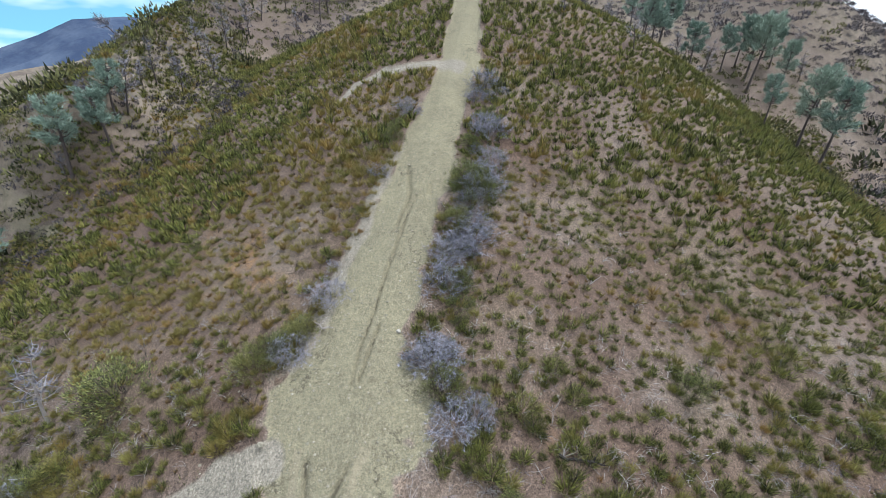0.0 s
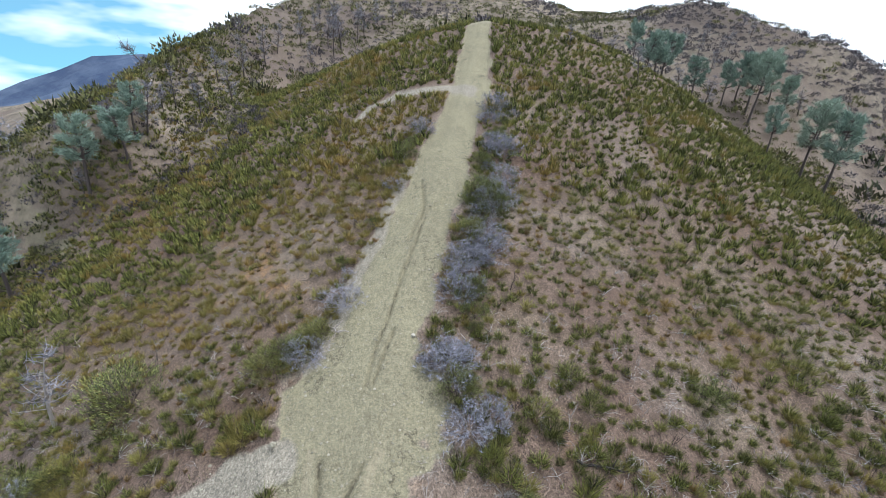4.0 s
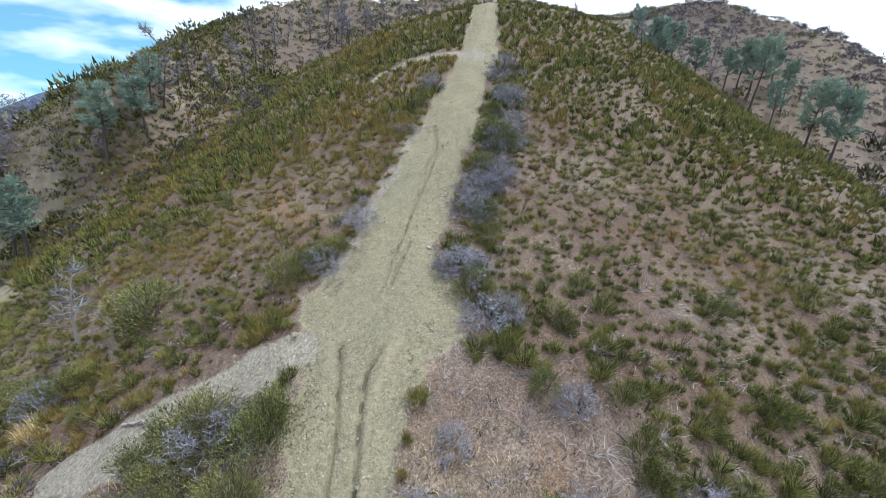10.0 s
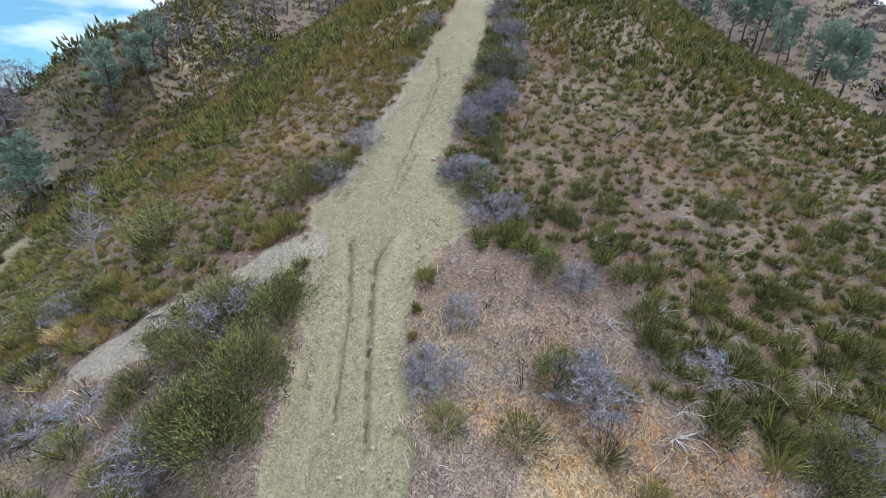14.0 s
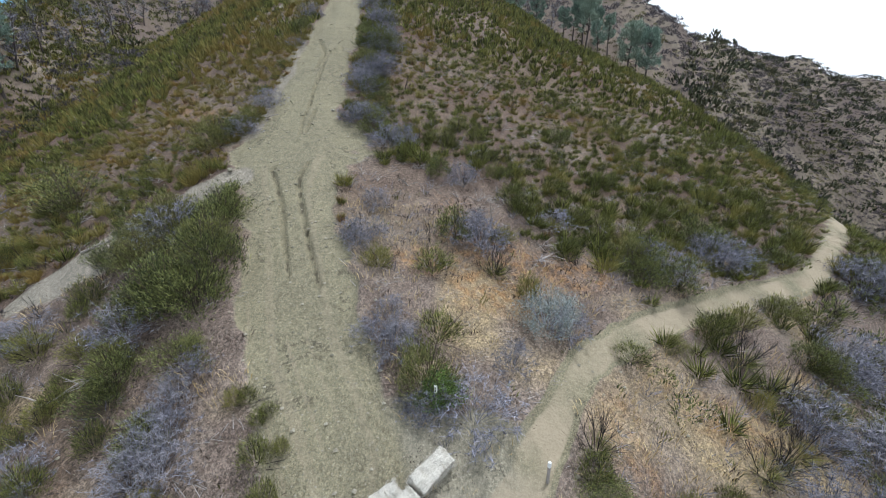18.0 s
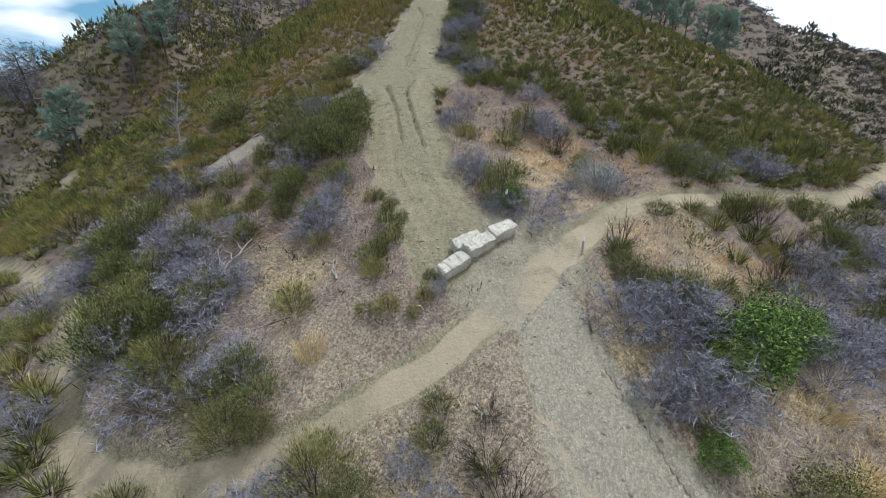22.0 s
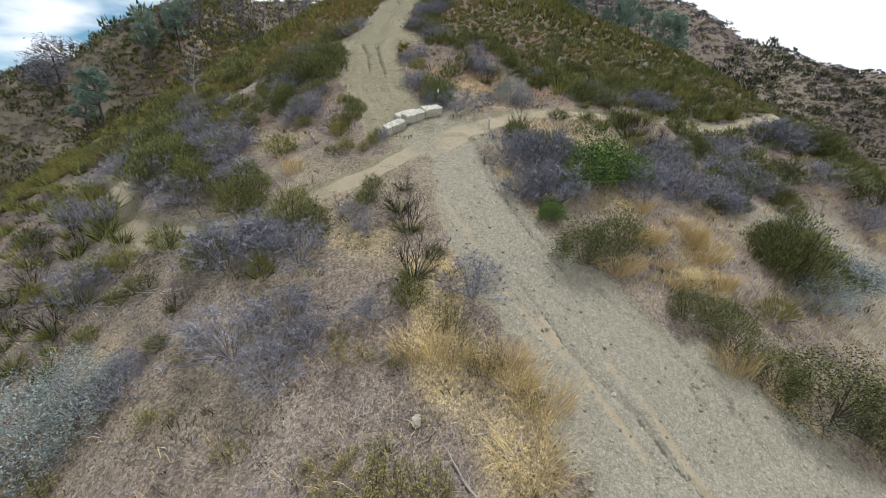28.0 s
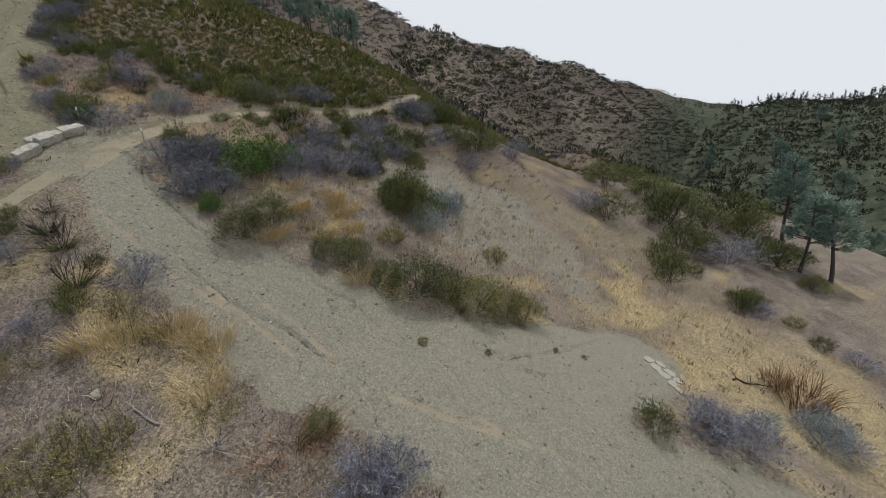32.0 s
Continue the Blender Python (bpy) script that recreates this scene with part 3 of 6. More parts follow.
def blades(r, n, height, spread, width, lean=0.5, base=0.25):
    """Narrow upright leaves, each of two bent pieces."""
    a = r.uniform(0, 2 * np.pi, n)
    rad = spread * base * np.sqrt(r.uniform(0, 1, n))
    foot = np.stack([rad * np.cos(a), rad * np.sin(a), np.full(n, -0.05)], 1)
    a2 = a + r.normal(0, 0.5, n)
    out = np.stack([np.cos(a2), np.sin(a2), np.zeros(n)], 1)
    h = height * r.uniform(0.55, 1.0, n)
    l = lean * r.uniform(0.2, 1.0, n)
    mid = foot + out * (h * l * 0.4)[:, None] + np.array([0, 0, 1]) * (h * 0.6)[:, None]
    tip = foot + out * (h * l)[:, None] + np.array([0, 0, 1]) * (h * r.uniform(0.8, 1.0, n))[:, None]
    t = r.uniform(0, np.pi, n)
    side = np.stack([np.cos(t), np.sin(t), np.zeros(n)], 1) * (width * r.uniform(0.6, 1.2, n))[:, None]
    v = np.stack([foot - side * 0.5, foot + side * 0.5, mid - side * 0.6, mid + side * 0.6, tip], 1).reshape(-1, 3)
    k = np.arange(n)[:, None] * 5
    f = np.concatenate([k + [0, 1, 3], k + [0, 3, 2], k + [2, 3, 4]], 0)
    return v, f


def mop(r, n, height, spread, width, low=0.45):
    """A round tuft of fine needles that all rise from one root crown, the outer ones leaning out."""
    a, el = r.uniform(0, 2 * np.pi, n), np.arcsin(r.uniform(low, 1, n))
    rad = spread * 0.42 * np.sqrt(r.uniform(0, 1, n))
    foot = np.stack([rad * np.cos(a), rad * np.sin(a), r.uniform(-0.04, 0.18, n) * height], 1)
    d = np.stack([np.cos(a) * np.cos(el) * spread / height * 1.1, np.sin(a) * np.cos(el) * spread / height * 1.1, np.sin(el)], 1) + r.normal(0, 0.10, (n, 3))
    tip = foot + d * (height * r.uniform(0.5, 0.95, n))[:, None]
    s = unit(np.cross(d, r.normal(0, 1, (n, 3)))) * (width * r.uniform(0.6, 1.3, n))[:, None] * 0.5
    return np.stack([foot - s, foot + s, tip], 1).reshape(-1, 3), np.arange(n * 3).reshape(-1, 3)


def arcs(r, n, reach, thick):
    """Bare bent branches that bow out from one foot and down again."""
    a, l = r.uniform(0, 2 * np.pi, n), reach * r.uniform(0.5, 1.1, n)
    bow, swing = r.uniform(0.15, 0.6, n), r.normal(0, 0.5, n)
    pts = []
    for k in np.linspace(0, 1, 5):
        b = a + swing * k * k
        pts.append(np.stack([np.cos(b) * l * k, np.sin(b) * l * k, bow * l * np.sin(2.6 * k) + 0.02], 1))
    return joined([sticks(p, q, np.full(n, thick * (1 - 0.2 * i)), np.full(n, thick * (0.8 - 0.2 * i) + 0.001)) for i, (p, q) in enumerate(zip(pts, pts[1:]))])


def sticks(a, b, ra, rb):
    """Three-sided tapered sticks from a to b."""
    d = unit(b - a)
    ref = np.where(np.abs(d[:, 2:3]) > 0.9, [[1.0, 0, 0]], [[0, 0, 1.0]])
    u = unit(np.cross(d, ref))
    w = np.cross(d, u)
    vs = []
    for p, q in ((a, ra), (b, rb)):
        for ang in (0, 2.0944, 4.18879):
            vs.append(p + (u * math.cos(ang) + w * math.sin(ang)) * np.reshape(q, (-1, 1)))
    v = np.stack(vs, 1).reshape(-1, 3)
    k = np.arange(len(a))[:, None] * 6
    f = np.concatenate([k + list(t) for t in ((0, 1, 4), (0, 4, 3), (1, 2, 5), (1, 5, 4), (2, 0, 3), (2, 3, 5))], 0)
    return v, f


def twiggy(r, n, height, spread, thick, forks=3, flat=0.55):
    """A dome of forking twigs from one foot. Also gives the twig ends."""
    a = r.uniform(0, 2 * np.pi, n)
    el = np.arcsin(r.uniform(0.12, 0.99, n))
    d = np.stack([np.cos(a) * np.cos(el) * spread, np.sin(a) * np.cos(el) * spread, np.sin(el) * height], 1)
    foot = np.stack([0.06 * spread * np.cos(a), 0.06 * spread * np.sin(a), np.full(n, -0.06)], 1)
    mid = foot + d * r.uniform(0.4, 0.6, (n, 1)) + r.normal(0, 0.05, (n, 3)) * spread
    parts = [sticks(foot, mid, np.full(n, thick), np.full(n, thick * 0.65))]
    ends = []
    for _ in range(forks):
        tip = mid + d * r.uniform(0.3, 0.55, (n, 1)) + r.normal(0, 0.15, (n, 3)) * [spread, spread, height * flat]
        tip[:, 2] = np.maximum(tip[:, 2], 0.02)
        parts.append(sticks(mid, tip, np.full(n, thick * 0.6), np.full(n, thick * 0.22)))
        ends.append(tip)
        k = mid + (tip - mid) * 0.55
        t2 = k + (tip - mid) * 0.5 + r.normal(0, 0.12, (n, 3)) * [spread, spread, height * flat]
        t2[:, 2] = np.maximum(t2[:, 2], 0.02)
        parts.append(sticks(k, t2, np.full(n, thick * 0.4), np.full(n, thick * 0.18)))
        ends.append(t2)
    v, f = joined(parts)
    return v, f, np.concatenate(ends)


def slivers(r, a, b, width):
    """The finest twigs: one thin blade each from a to b."""
    s = unit(np.cross(b - a, r.normal(0, 1, a.shape))) * width * 0.5
    return np.stack([a - s, a + s, b], 1).reshape(-1, 3), np.arange(len(a) * 3).reshape(-1, 3)


def joined(parts):
    vs, fs, o = [], [], 0
    for p in parts:
        vs.append(p[0])
        fs.append(p[1] + o)
        o += len(p[0])
    return np.concatenate(vs), np.concatenate(fs)


def leaves(r, at, size, spread, each):
    """Small folded leaves strewn about the given places."""
    p = np.repeat(at, each, 0) + r.normal(0, spread, (len(at) * each, 3))
    n = len(p)
    d = unit(r.normal(0, 1, (n, 3)) + [0, 0, 0.5])
    s = unit(np.cross(d, r.normal(0, 1, (n, 3))))
    k = (size * r.uniform(0.6, 1.3, n))[:, None]
    v = np.stack([p - d * k * 0.5, p + s * k * 0.28, p + d * k * 0.55, p - s * k * 0.28], 1).reshape(-1, 3)
    i = np.arange(n)[:, None] * 4
    return v, np.concatenate([i + [0, 1, 2], i + [0, 2, 3]], 0)


def sprays(r, at, length, width, each):
    """Fine upright shoots that stand out from the given places."""
    p = np.repeat(at, each, 0) + r.normal(0, 0.02, (len(at) * each, 3))
    n = len(p)
    out = unit(p * [1, 1, 0.3] + r.normal(0, 1e-3, p.shape))
    d = unit(out * 0.55 + [0, 0, 0.9] + r.normal(0, 0.28, (n, 3)))
    s = unit(np.cross(d, r.normal(0, 1, (n, 3)))) * (width * r.uniform(0.6, 1.3, n))[:, None] * 0.5
    l = (length * r.uniform(0.6, 1.3, n))[:, None]
    v = np.stack([p - s, p + s, p + d * l], 1).reshape(-1, 3)
    return v, np.arange(n * 3).reshape(-1, 3)


def lumps(r, n, height, spread):
    """Places for leaf clusters over an uneven dome."""
    a, el = r.uniform(0, 2 * np.pi, n), np.arcsin(r.uniform(0.02, 1, n))
    bulge = 0.78 + 0.22 * np.sin(3 * a + r.uniform(0, 6)) * np.cos(2 * el) + r.normal(0, 0.09, n)
    depth = r.uniform(0.55, 1.0, n) ** 0.5
    return np.stack([np.cos(a) * np.cos(el) * spread * bulge, np.sin(a) * np.cos(el) * spread * bulge, 0.12 * height + np.sin(el) * height * 0.85 * bulge], 1) * depth[:, None]


def strew(name, shapes, x, y, size, material, label, category, sink=0.0, squash=None):
    """ONE mesh of many plants: each place takes one of the shapes, turned and scaled."""
    z = ground_z(x, y) - sink
    pick, turn, tint = rng.integers(0, len(shapes), len(x)), rng.uniform(0, 6.283, len(x)), rng.uniform(0, 1, len(x))
    vs, fs, ts, o = [], [], [], 0
    for i, (v, f) in enumerate(shapes):
        m = np.where(pick == i)[0]
        if not len(m):
            continue
        c, s = np.cos(turn[m])[:, None], np.sin(turn[m])[:, None]
        tall = np.ones(len(m)) if squash is None else squash[m]
        X = (v[:, 0] * c - v[:, 1] * s) * size[m][:, None] + x[m][:, None]
        Y = (v[:, 0] * s + v[:, 1] * c) * size[m][:, None] + y[m][:, None]
        Z = v[:, 2] * (size[m] * tall)[:, None] + z[m][:, None]
        vs.append(np.stack([X, Y, Z], 2).reshape(-1, 3))
        fs.append((f[None] + (np.arange(len(m)) * len(v))[:, None, None]).reshape(-1, 3) + o)
        ts.append(np.repeat(tint[m], len(v)))
        o += len(m) * len(v)
    ob = new(name, mesh_from(name, np.concatenate(vs), np.concatenate(fs), (("tint", np.concatenate(ts)),)))
    ob.data.materials.append(material)
    return tagged(ob, label, category, kind="stuff")


def field(x0, x1, y0, y1, gap):
    """Jittered places over a patch of ground."""
    gx, gy = np.meshgrid(np.arange(x0, x1, gap), np.arange(y0, y1, gap))
    x, y = gx.ravel() + rng.uniform(-0.42, 0.42, gx.size) * gap, gy.ravel() + rng.uniform(-0.42, 0.42, gx.size) * gap
    return x, y


def free(x, y, margin=0.15):
    fire, low, terrace, trail = tracks(x, y)
    return np.maximum(np.maximum(fire, low), np.maximum(terrace * 0.8, trail)) < margin


# slope scrub: resprouting tufts over the whole spur
r0 = np.random.default_rng(3)
TUFTS_NEAR = [joined([mop(r0, 140, 0.64, 0.38, 0.019, 0.3), sprays(r0, lumps(r0, 40, 0.36, 0.26), 0.12, 0.020, 2)]) for _ in range(7)]
TUFTS = [mop(r0, 110, 0.62, 0.42, 0.022, 0.3) for _ in range(7)]
TUFTS_FAR = [mop(r0, 44, 0.66, 0.40, 0.070) for _ in range(6)]
DOMES = [sprays(r0, lumps(r0, 120, 0.75, 0.62), 0.12, 0.035, 2) for _ in range(6)]
DOMES_FAR = [sprays(r0, lumps(r0, 44, 0.66, 0.74), 0.26, 0.15, 1) for _ in range(6)]
DOMES_SMALL = [sprays(r0, lumps(r0, 58, 0.60, 0.62), 0.19, 0.11, 1) for _ in range(6)]


def hillside():
    x, y = field(-34, 42, 15.5, 66, 0.45)
    on = free(x, y) & (0.6 * rough(x, y, 2.6, 31) + 0.45 * rough(x, y, 6.0, 32) + 0.008 * (y - 20) > -0.74)
    on &= ~((x > 0) & (x < 6) & (y < 19.5)) & ~((x < -3.5) & (y < 17)) & (rng.uniform(0, 1, len(x)) < 0.86)
    on &= ~((y < 25.5) & (np.abs(x - 2) < 19) & (rng.uniform(0, 1, len(x)) < 0.14))
    x, y = x[on], y[on]
    size = (0.46 + 0.68 * rng.uniform(0, 1, len(x)) ** 1.6) * (1 + 0.22 * rough(x, y, 5, 33)) * np.where(y < 21, 1.25, 1.0)
    near = y + 0.25 * np.abs(x) < 36
    close = (y < 25.5) & (np.abs(x - 2) < 19)
    gold = rough(x, y, 4.5, 34) + 0.9 * np.exp(-((x + 11) ** 2 + (y - 31) ** 2) / 60.0) + 0.42 * (x < 0) + rng.normal(0, 0.28, len(x)) > 0.68
    for name, m, shapes, mat, label in (("nearest_tufts", close & ~gold, TUFTS_NEAR, M_CHAMISE, "fine green chamise tufts on the lower slope"),
                                        ("nearest_yellow_tufts", close & gold, TUFTS_NEAR, M_YELLOW, "fine yellowing tufts on the lower slope"),
                                        ("slope_tufts", near & ~close & ~gold, TUFTS, M_CHAMISE, "green resprouting chamise tufts dotted over the slope"),
                                        ("upper_slope_tufts", ~near & ~gold, TUFTS_FAR, M_CHAMISE, "olive-green chamise tufts on the upper slope"),
                                        ("yellowing_tufts", gold & near & ~close, TUFTS, M_YELLOW, "yellow and rust-coloured low scrub on the slope"),
                                        ("far_yellowing_tufts", gold & ~near, TUFTS_FAR, M_YELLOW, "yellowing low scrub on the upper slope")):
        strew(name, shapes, x[m], y[m], size[m], mat, label, "scrub")
    x, y = field(-27, 37, 16, 50, 0.52)
    on = free(x, y) & (rng.uniform(0, 1, len(x)) < 0.26 + 0.25 * rough(x, y, 3.5, 37)) & ~((x > 0) & (x < 6) & (y < 19.5)) & ~((x < -3.5) & (y < 17))
    dry = rng.uniform(0, 1, len(x)) < 0.45 + 0.3 * (x < 0)
    for name, m, mat, label in (("small_tufts", on & ~dry, M_CHAMISE, "small green shoots between the larger tufts"), ("dry_tufts", on & dry, M_DRYSCRUB, "small dry brown tufts between the green ones")):
        strew(name, TUFTS_FAR, x[m], y[m], 0.22 + 0.32 * rng.uniform(0, 1, m.sum()), mat, label, "scrub")
    # burnt stems left standing between the tufts
    bare = [twiggy(r0, 5, 0.55, 0.30, 0.010, 2)[:2] for _ in range(5)]
    x, y = field(-26, 34, 15.5, 46, 1.25)
    on = free(x, y, 0.2) & (rng.uniform(0, 1, len(x)) < 0.75)
    pale = rng.uniform(0, 1, len(x)) < 0.3
    strew("charred_stems", bare, x[on & ~pale], y[on & ~pale], rng.uniform(0.6, 1.5, (on & ~pale).sum()), M_CHAR, "charred black stems standing between the tufts", "stems")
    strew("bleached_stems", bare, x[on & pale], y[on & pale], rng.uniform(0.5, 1.2, (on & pale).sum()), M_BONE, "bleached dead stems between the tufts", "stems")
    bowed = [arcs(r0, 5, 0.60, 0.0095) for _ in range(6)]
    x, y = field(-20, 30, 15.5, 32, 1.0)
    on = free(x, y, 0.2) & (rng.uniform(0, 1, len(x)) < 0.42 + 0.35 * rough(x, y, 5, 36) + 0.3 * (y < 22))
    strew("bowed_branches", bowed, x[on], y[on], rng.uniform(0.5, 1.3, on.sum()), M_BONE, "bleached bowed branches round the feet of the tufts", "branches")


hillside()


def back_hills():
    x, y = field(-125, 140, 14, 215, 1.2)
    d, az = np.hypot(x - 2, y - 8), np.degrees(np.arctan2(x - 2, y - 8))
    on = (d > 46) & (d < lerp_row(BACK_D, az) + 6) & (rough(x, y, 7, 41) + 0.5 * rough(x, y, 20, 42) > -1.0) & (rng.uniform(0, 1, len(x)) < 0.88) & free(x, y)
    on &= ~((np.abs(x) < 32) & (y < 64))
    x, y = x[on], y[on]
    size = rng.uniform(0.55, 1.4, len(x)) * (1 + 0.9 * (rng.uniform(0, 1, len(x)) < 0.12))
    size = size * np.where(az > 12, 0.85, np.where(az < -26, 1.35, 1.0))[on]
    grey = rough(x, y, 12, 43) + rng.normal(0, 0.25, len(x)) > 0.1
    strew("hill_scrub", DOMES_SMALL, x[~grey], y[~grey], size[~grey], M_FARSCRUB, "dark green scrub scattered over the back hills", "scrub")
    strew("grey_hill_scrub", DOMES_SMALL, x[grey], y[grey], size[grey], M_FARGREY, "grey-brown burnt scrub on the back hills", "scrub")


def west_hill():
    x, y = field(-75, -18, 18, 76, 0.74)
    d, az = np.hypot(x - 2, y - 8), np.degrees(np.arctan2(x - 2, y - 8))
    on = (az < -26) & (d > 42) & (d < lerp_row(BACK_D, az) + 3) & (rough(x, y, 4, 44) > -0.7)
    x, y = x[on], y[on]
    hue = rough(x, y, 6, 45) + rng.normal(0, 0.35, len(x))
    for name, m, mat, label in (("green_hill_scrub", hue > 0.1, M_CHAMISE, "green scrub dotted over the west hill"),
                                ("olive_hill_scrub", (hue <= 0.1) & (hue > -0.35), M_FARSCRUB, "dark olive scrub dotted over the west hill"),
                                ("burnt_hill_scrub", hue <= -0.35, M_FARGREY, "grey burnt scrub on the west hill")):
        strew(name, DOMES_SMALL, x[m], y[m], 0.38 + 0.9 * rng.uniform(0, 1, m.sum()) ** 2.0, mat, label, "scrub")


back_hills()
west_hill()


def lower_slopes():
    """Wild scrub on the flanks below the trail and along the shoulder towards the valley."""
    x, y = field(-34, -8, -6, 17.5, 1.15)
    on = free(x, y) & (rough(x, y, 3.0, 71) > -0.35) & (x + 0.5 * y < -3.5)
    strew("flank_tufts", TUFTS, x[on], y[on], rng.uniform(0.8, 1.7, on.sum()), M_CHAMISE, "green chamise scrub on the lower flank", "scrub")
    on = free(x, y) & (rough(x, y, 2.6, 72) > 0.25) & (x + 0.5 * y < -4)
    strew("flank_grey_scrub", DOMES, x[on] + 0.4, y[on], rng.uniform(0.6, 1.2, on.sum()), M_FARGREY, "grey burnt scrub on the lower flank", "scrub")
    x, y = field(9, 40, 9.5, 34, 1.25)
    on = free(x, y, 0.1) & (rough(x, y, 3.4, 73) + 0.35 * rough(x, y, 9, 74) > -0.25) & ((y < 17.5) | (x > 24)) & (y > 9.5 + 0.30 * np.maximum(x - 14, 0))
    dark = rough(x, y, 4.0, 75) > -0.05
    strew("shoulder_scrub", DOMES, x[on & dark], y[on & dark], rng.uniform(0.7, 1.5, (on & dark).sum()), M_DARKLEAF, "dark green scrub along the shoulder", "scrub")
    strew("shoulder_tufts", TUFTS, x[on & ~dark], y[on & ~dark], rng.uniform(0.9, 1.7, (on & ~dark).sum()), M_CHAMISE, "olive-green scrub along the shoulder", "scrub")
    x, y = field(36, 330, -40, 230, 4.4)
    d, az = np.hypot(x - 2, y - 8), np.degrees(np.arctan2(x - 2, y - 8))
    on = (az > 38) & (az < 100) & (d > 62) & (d < np.where(az < 66, lerp_row(BACK_D, az), 360)) & (rough(x, y, 14, 76) > -0.75)
    gx, gy = field(30, 380, 40, 260, 1.9)
    gd, gaz = np.hypot(gx - 2, gy - 8), np.degrees(np.arctan2(gx - 2, gy - 8))
    up = (gaz > 14) & (gaz < 66) & (gd > 84) & (gd < lerp_row(BACK_D, gaz) + 8) & (rough(gx, gy, 16, 77) > -0.8)
    strew("ridge_scrub", DOMES_SMALL, gx[up], gy[up], rng.uniform(0.5, 1.6, up.sum()), M_FARGREY, "dark grey-brown scrub on the far ridge", "scrub")
    strew("valley_scrub", DOMES_FAR, x[on], y[on], rng.uniform(1.6, 3.6, on.sum()), M_CHAPARRAL, "dark green chaparral filling the valley sides", "scrub")


lower_slopes()

# ---- bushes of their own: x, y, width, height ----
DARK_A = ((1.3, 32.1, 1.81, 1.46), (2.0, 31.1, 1.92, 1.71), (10.7, 24.2, 1.57, 1.24), (-4.6, 24.0, 1.16, 0.97), (-5.6, 23.3, 1.82, 1.23), (-12.4, 22.9, 3.72, 1.99), (-6.1, 22.7, 1.78, 1.55), (0.3, 22.3, 1.45, 1.38), (1.0, 22.1, 1.43, 1.36), (-14.2, 20.0, 1.18, 0.93), (-13.7, 20.0, 1.44, 1.14), (3.4, 18.9, 1.22, 0.96), (55.5, 18.4, 4.44, 1.94), (-6.5, 17.7, 2.12, 1.45), (-4.4, 17.2, 1.67, 1.29), (14.2, 17.1, 1.98, 1.70), (-6.2, 17.0, 2.15, 1.75), (25.4, 17.0, 2.59, 1.98), (-6.9, 16.9, 1.81, 1.47), (22.9, 16.8, 1.92, 1.33), (-7.9, 16.7, 1.63, 1.17), (-4.3, 16.6, 1.73, 1.17), (26.0, 16.5, 2.74, 1.83))
DARK_B = ((-4.8, 16.4, 1.76, 1.26), (-7.8, 16.2, 1.37, 1.19), (-7.3, 16.2, 1.23, 0.89), (25.0, 15.9, 2.10, 1.84), (25.7, 15.9, 2.16, 1.60), (26.4, 15.7, 2.35, 1.56), (3.3, 15.5, 1.39, 1.25), (10.6, 15.2, 1.78, 1.27), (10.0, 15.1, 1.87, 1.28), (-4.3, 14.9, 1.85, 1.76), (9.9, 14.5, 1.70, 1.33), (11.4, 14.3, 1.65, 1.36), (-4.1, 14.2, 2.14, 1.88), (-5.7, 13.8, 1.35, 1.17), (-4.6, 13.7, 2.00, 1.36), (11.6, 13.7, 1.31, 1.09), (12.1, 13.7, 1.51, 1.01), (-6.2, 13.5, 1.51, 1.08), (-5.2, 13.4, 2.20, 1.92), (-4.3, 13.1, 2.15, 1.71), (24.1, 12.9, 2.69, 1.52), (-12.1, 12.3, 2.01, 1.69), (27.5, 12.2, 2.57, 1.58))
DARK_C = ((-6.1, 12.1, 1.52, 1.06), (15.0, 11.9, 1.70, 1.13), (18.3, 11.9, 2.39, 1.52), (26.0, 11.9, 3.64, 1.89), (-12.7, 11.9, 1.71, 1.33), (-14.3, 11.9, 1.52, 1.31), (20.3, 11.7, 2.47, 1.56), (-5.8, 11.7, 1.34, 1.15), (-13.3, 11.7, 1.71, 1.53), (15.5, 11.6, 1.51, 1.32), (-4.3, 11.6, 1.63, 1.04), (-12.5, 11.3, 2.07, 1.58), (-6.0, 11.2, 1.35, 0.90), (15.3, 11.1, 1.34, 0.94), (17.9, 10.7, 1.65, 1.19), (40.6, 10.6, 4.99, 3.01), (-12.4, 10.5, 1.32, 0.89), (-11.9, 10.4, 1.32, 1.13), (48.6, 10.2, 4.27, 2.15), (1.6, 10.0, 1.59, 1.51), (-4.7, 10.0, 1.33, 0.95), (13.5, 9.9, 1.51, 1.14), (-11.8, 9.9, 1.48, 1.27))
DARK_D = ((18.4, 9.8, 1.75, 1.17), (-8.8, 9.6, 1.72, 1.27), (18.8, 9.5, 1.36, 1.12), (15.5, 9.2, 1.99, 1.63), (-14.6, 9.0, 1.86, 1.10), (18.6, 8.9, 1.67, 1.16), (13.5, 8.9, 0.90, 0.86), (-9.8, 8.6, 1.72, 1.31), (43.8, 8.4, 4.46, 2.19), (-9.8, 8.1, 1.55, 1.07), (15.1, 7.9, 2.02, 1.57), (-10.4, 7.9, 1.82, 1.51), (13.9, 7.8, 1.64, 1.27), (14.9, 6.9, 0.98, 0.93), (-7.1, 6.8, 1.50, 1.27), (-9.0, 6.8, 2.08, 1.58), (-9.6, 6.7, 1.39, 1.32), (6.3, 6.5, 2.00, 1.49), (13.3, 6.3, 1.14, 0.82), (-8.2, 6.2, 1.99, 1.34), (-8.0, 6.1, 1.58, 1.42), (-9.0, 6.1, 2.12, 1.91), (-9.6, 5.8, 2.43, 2.11))
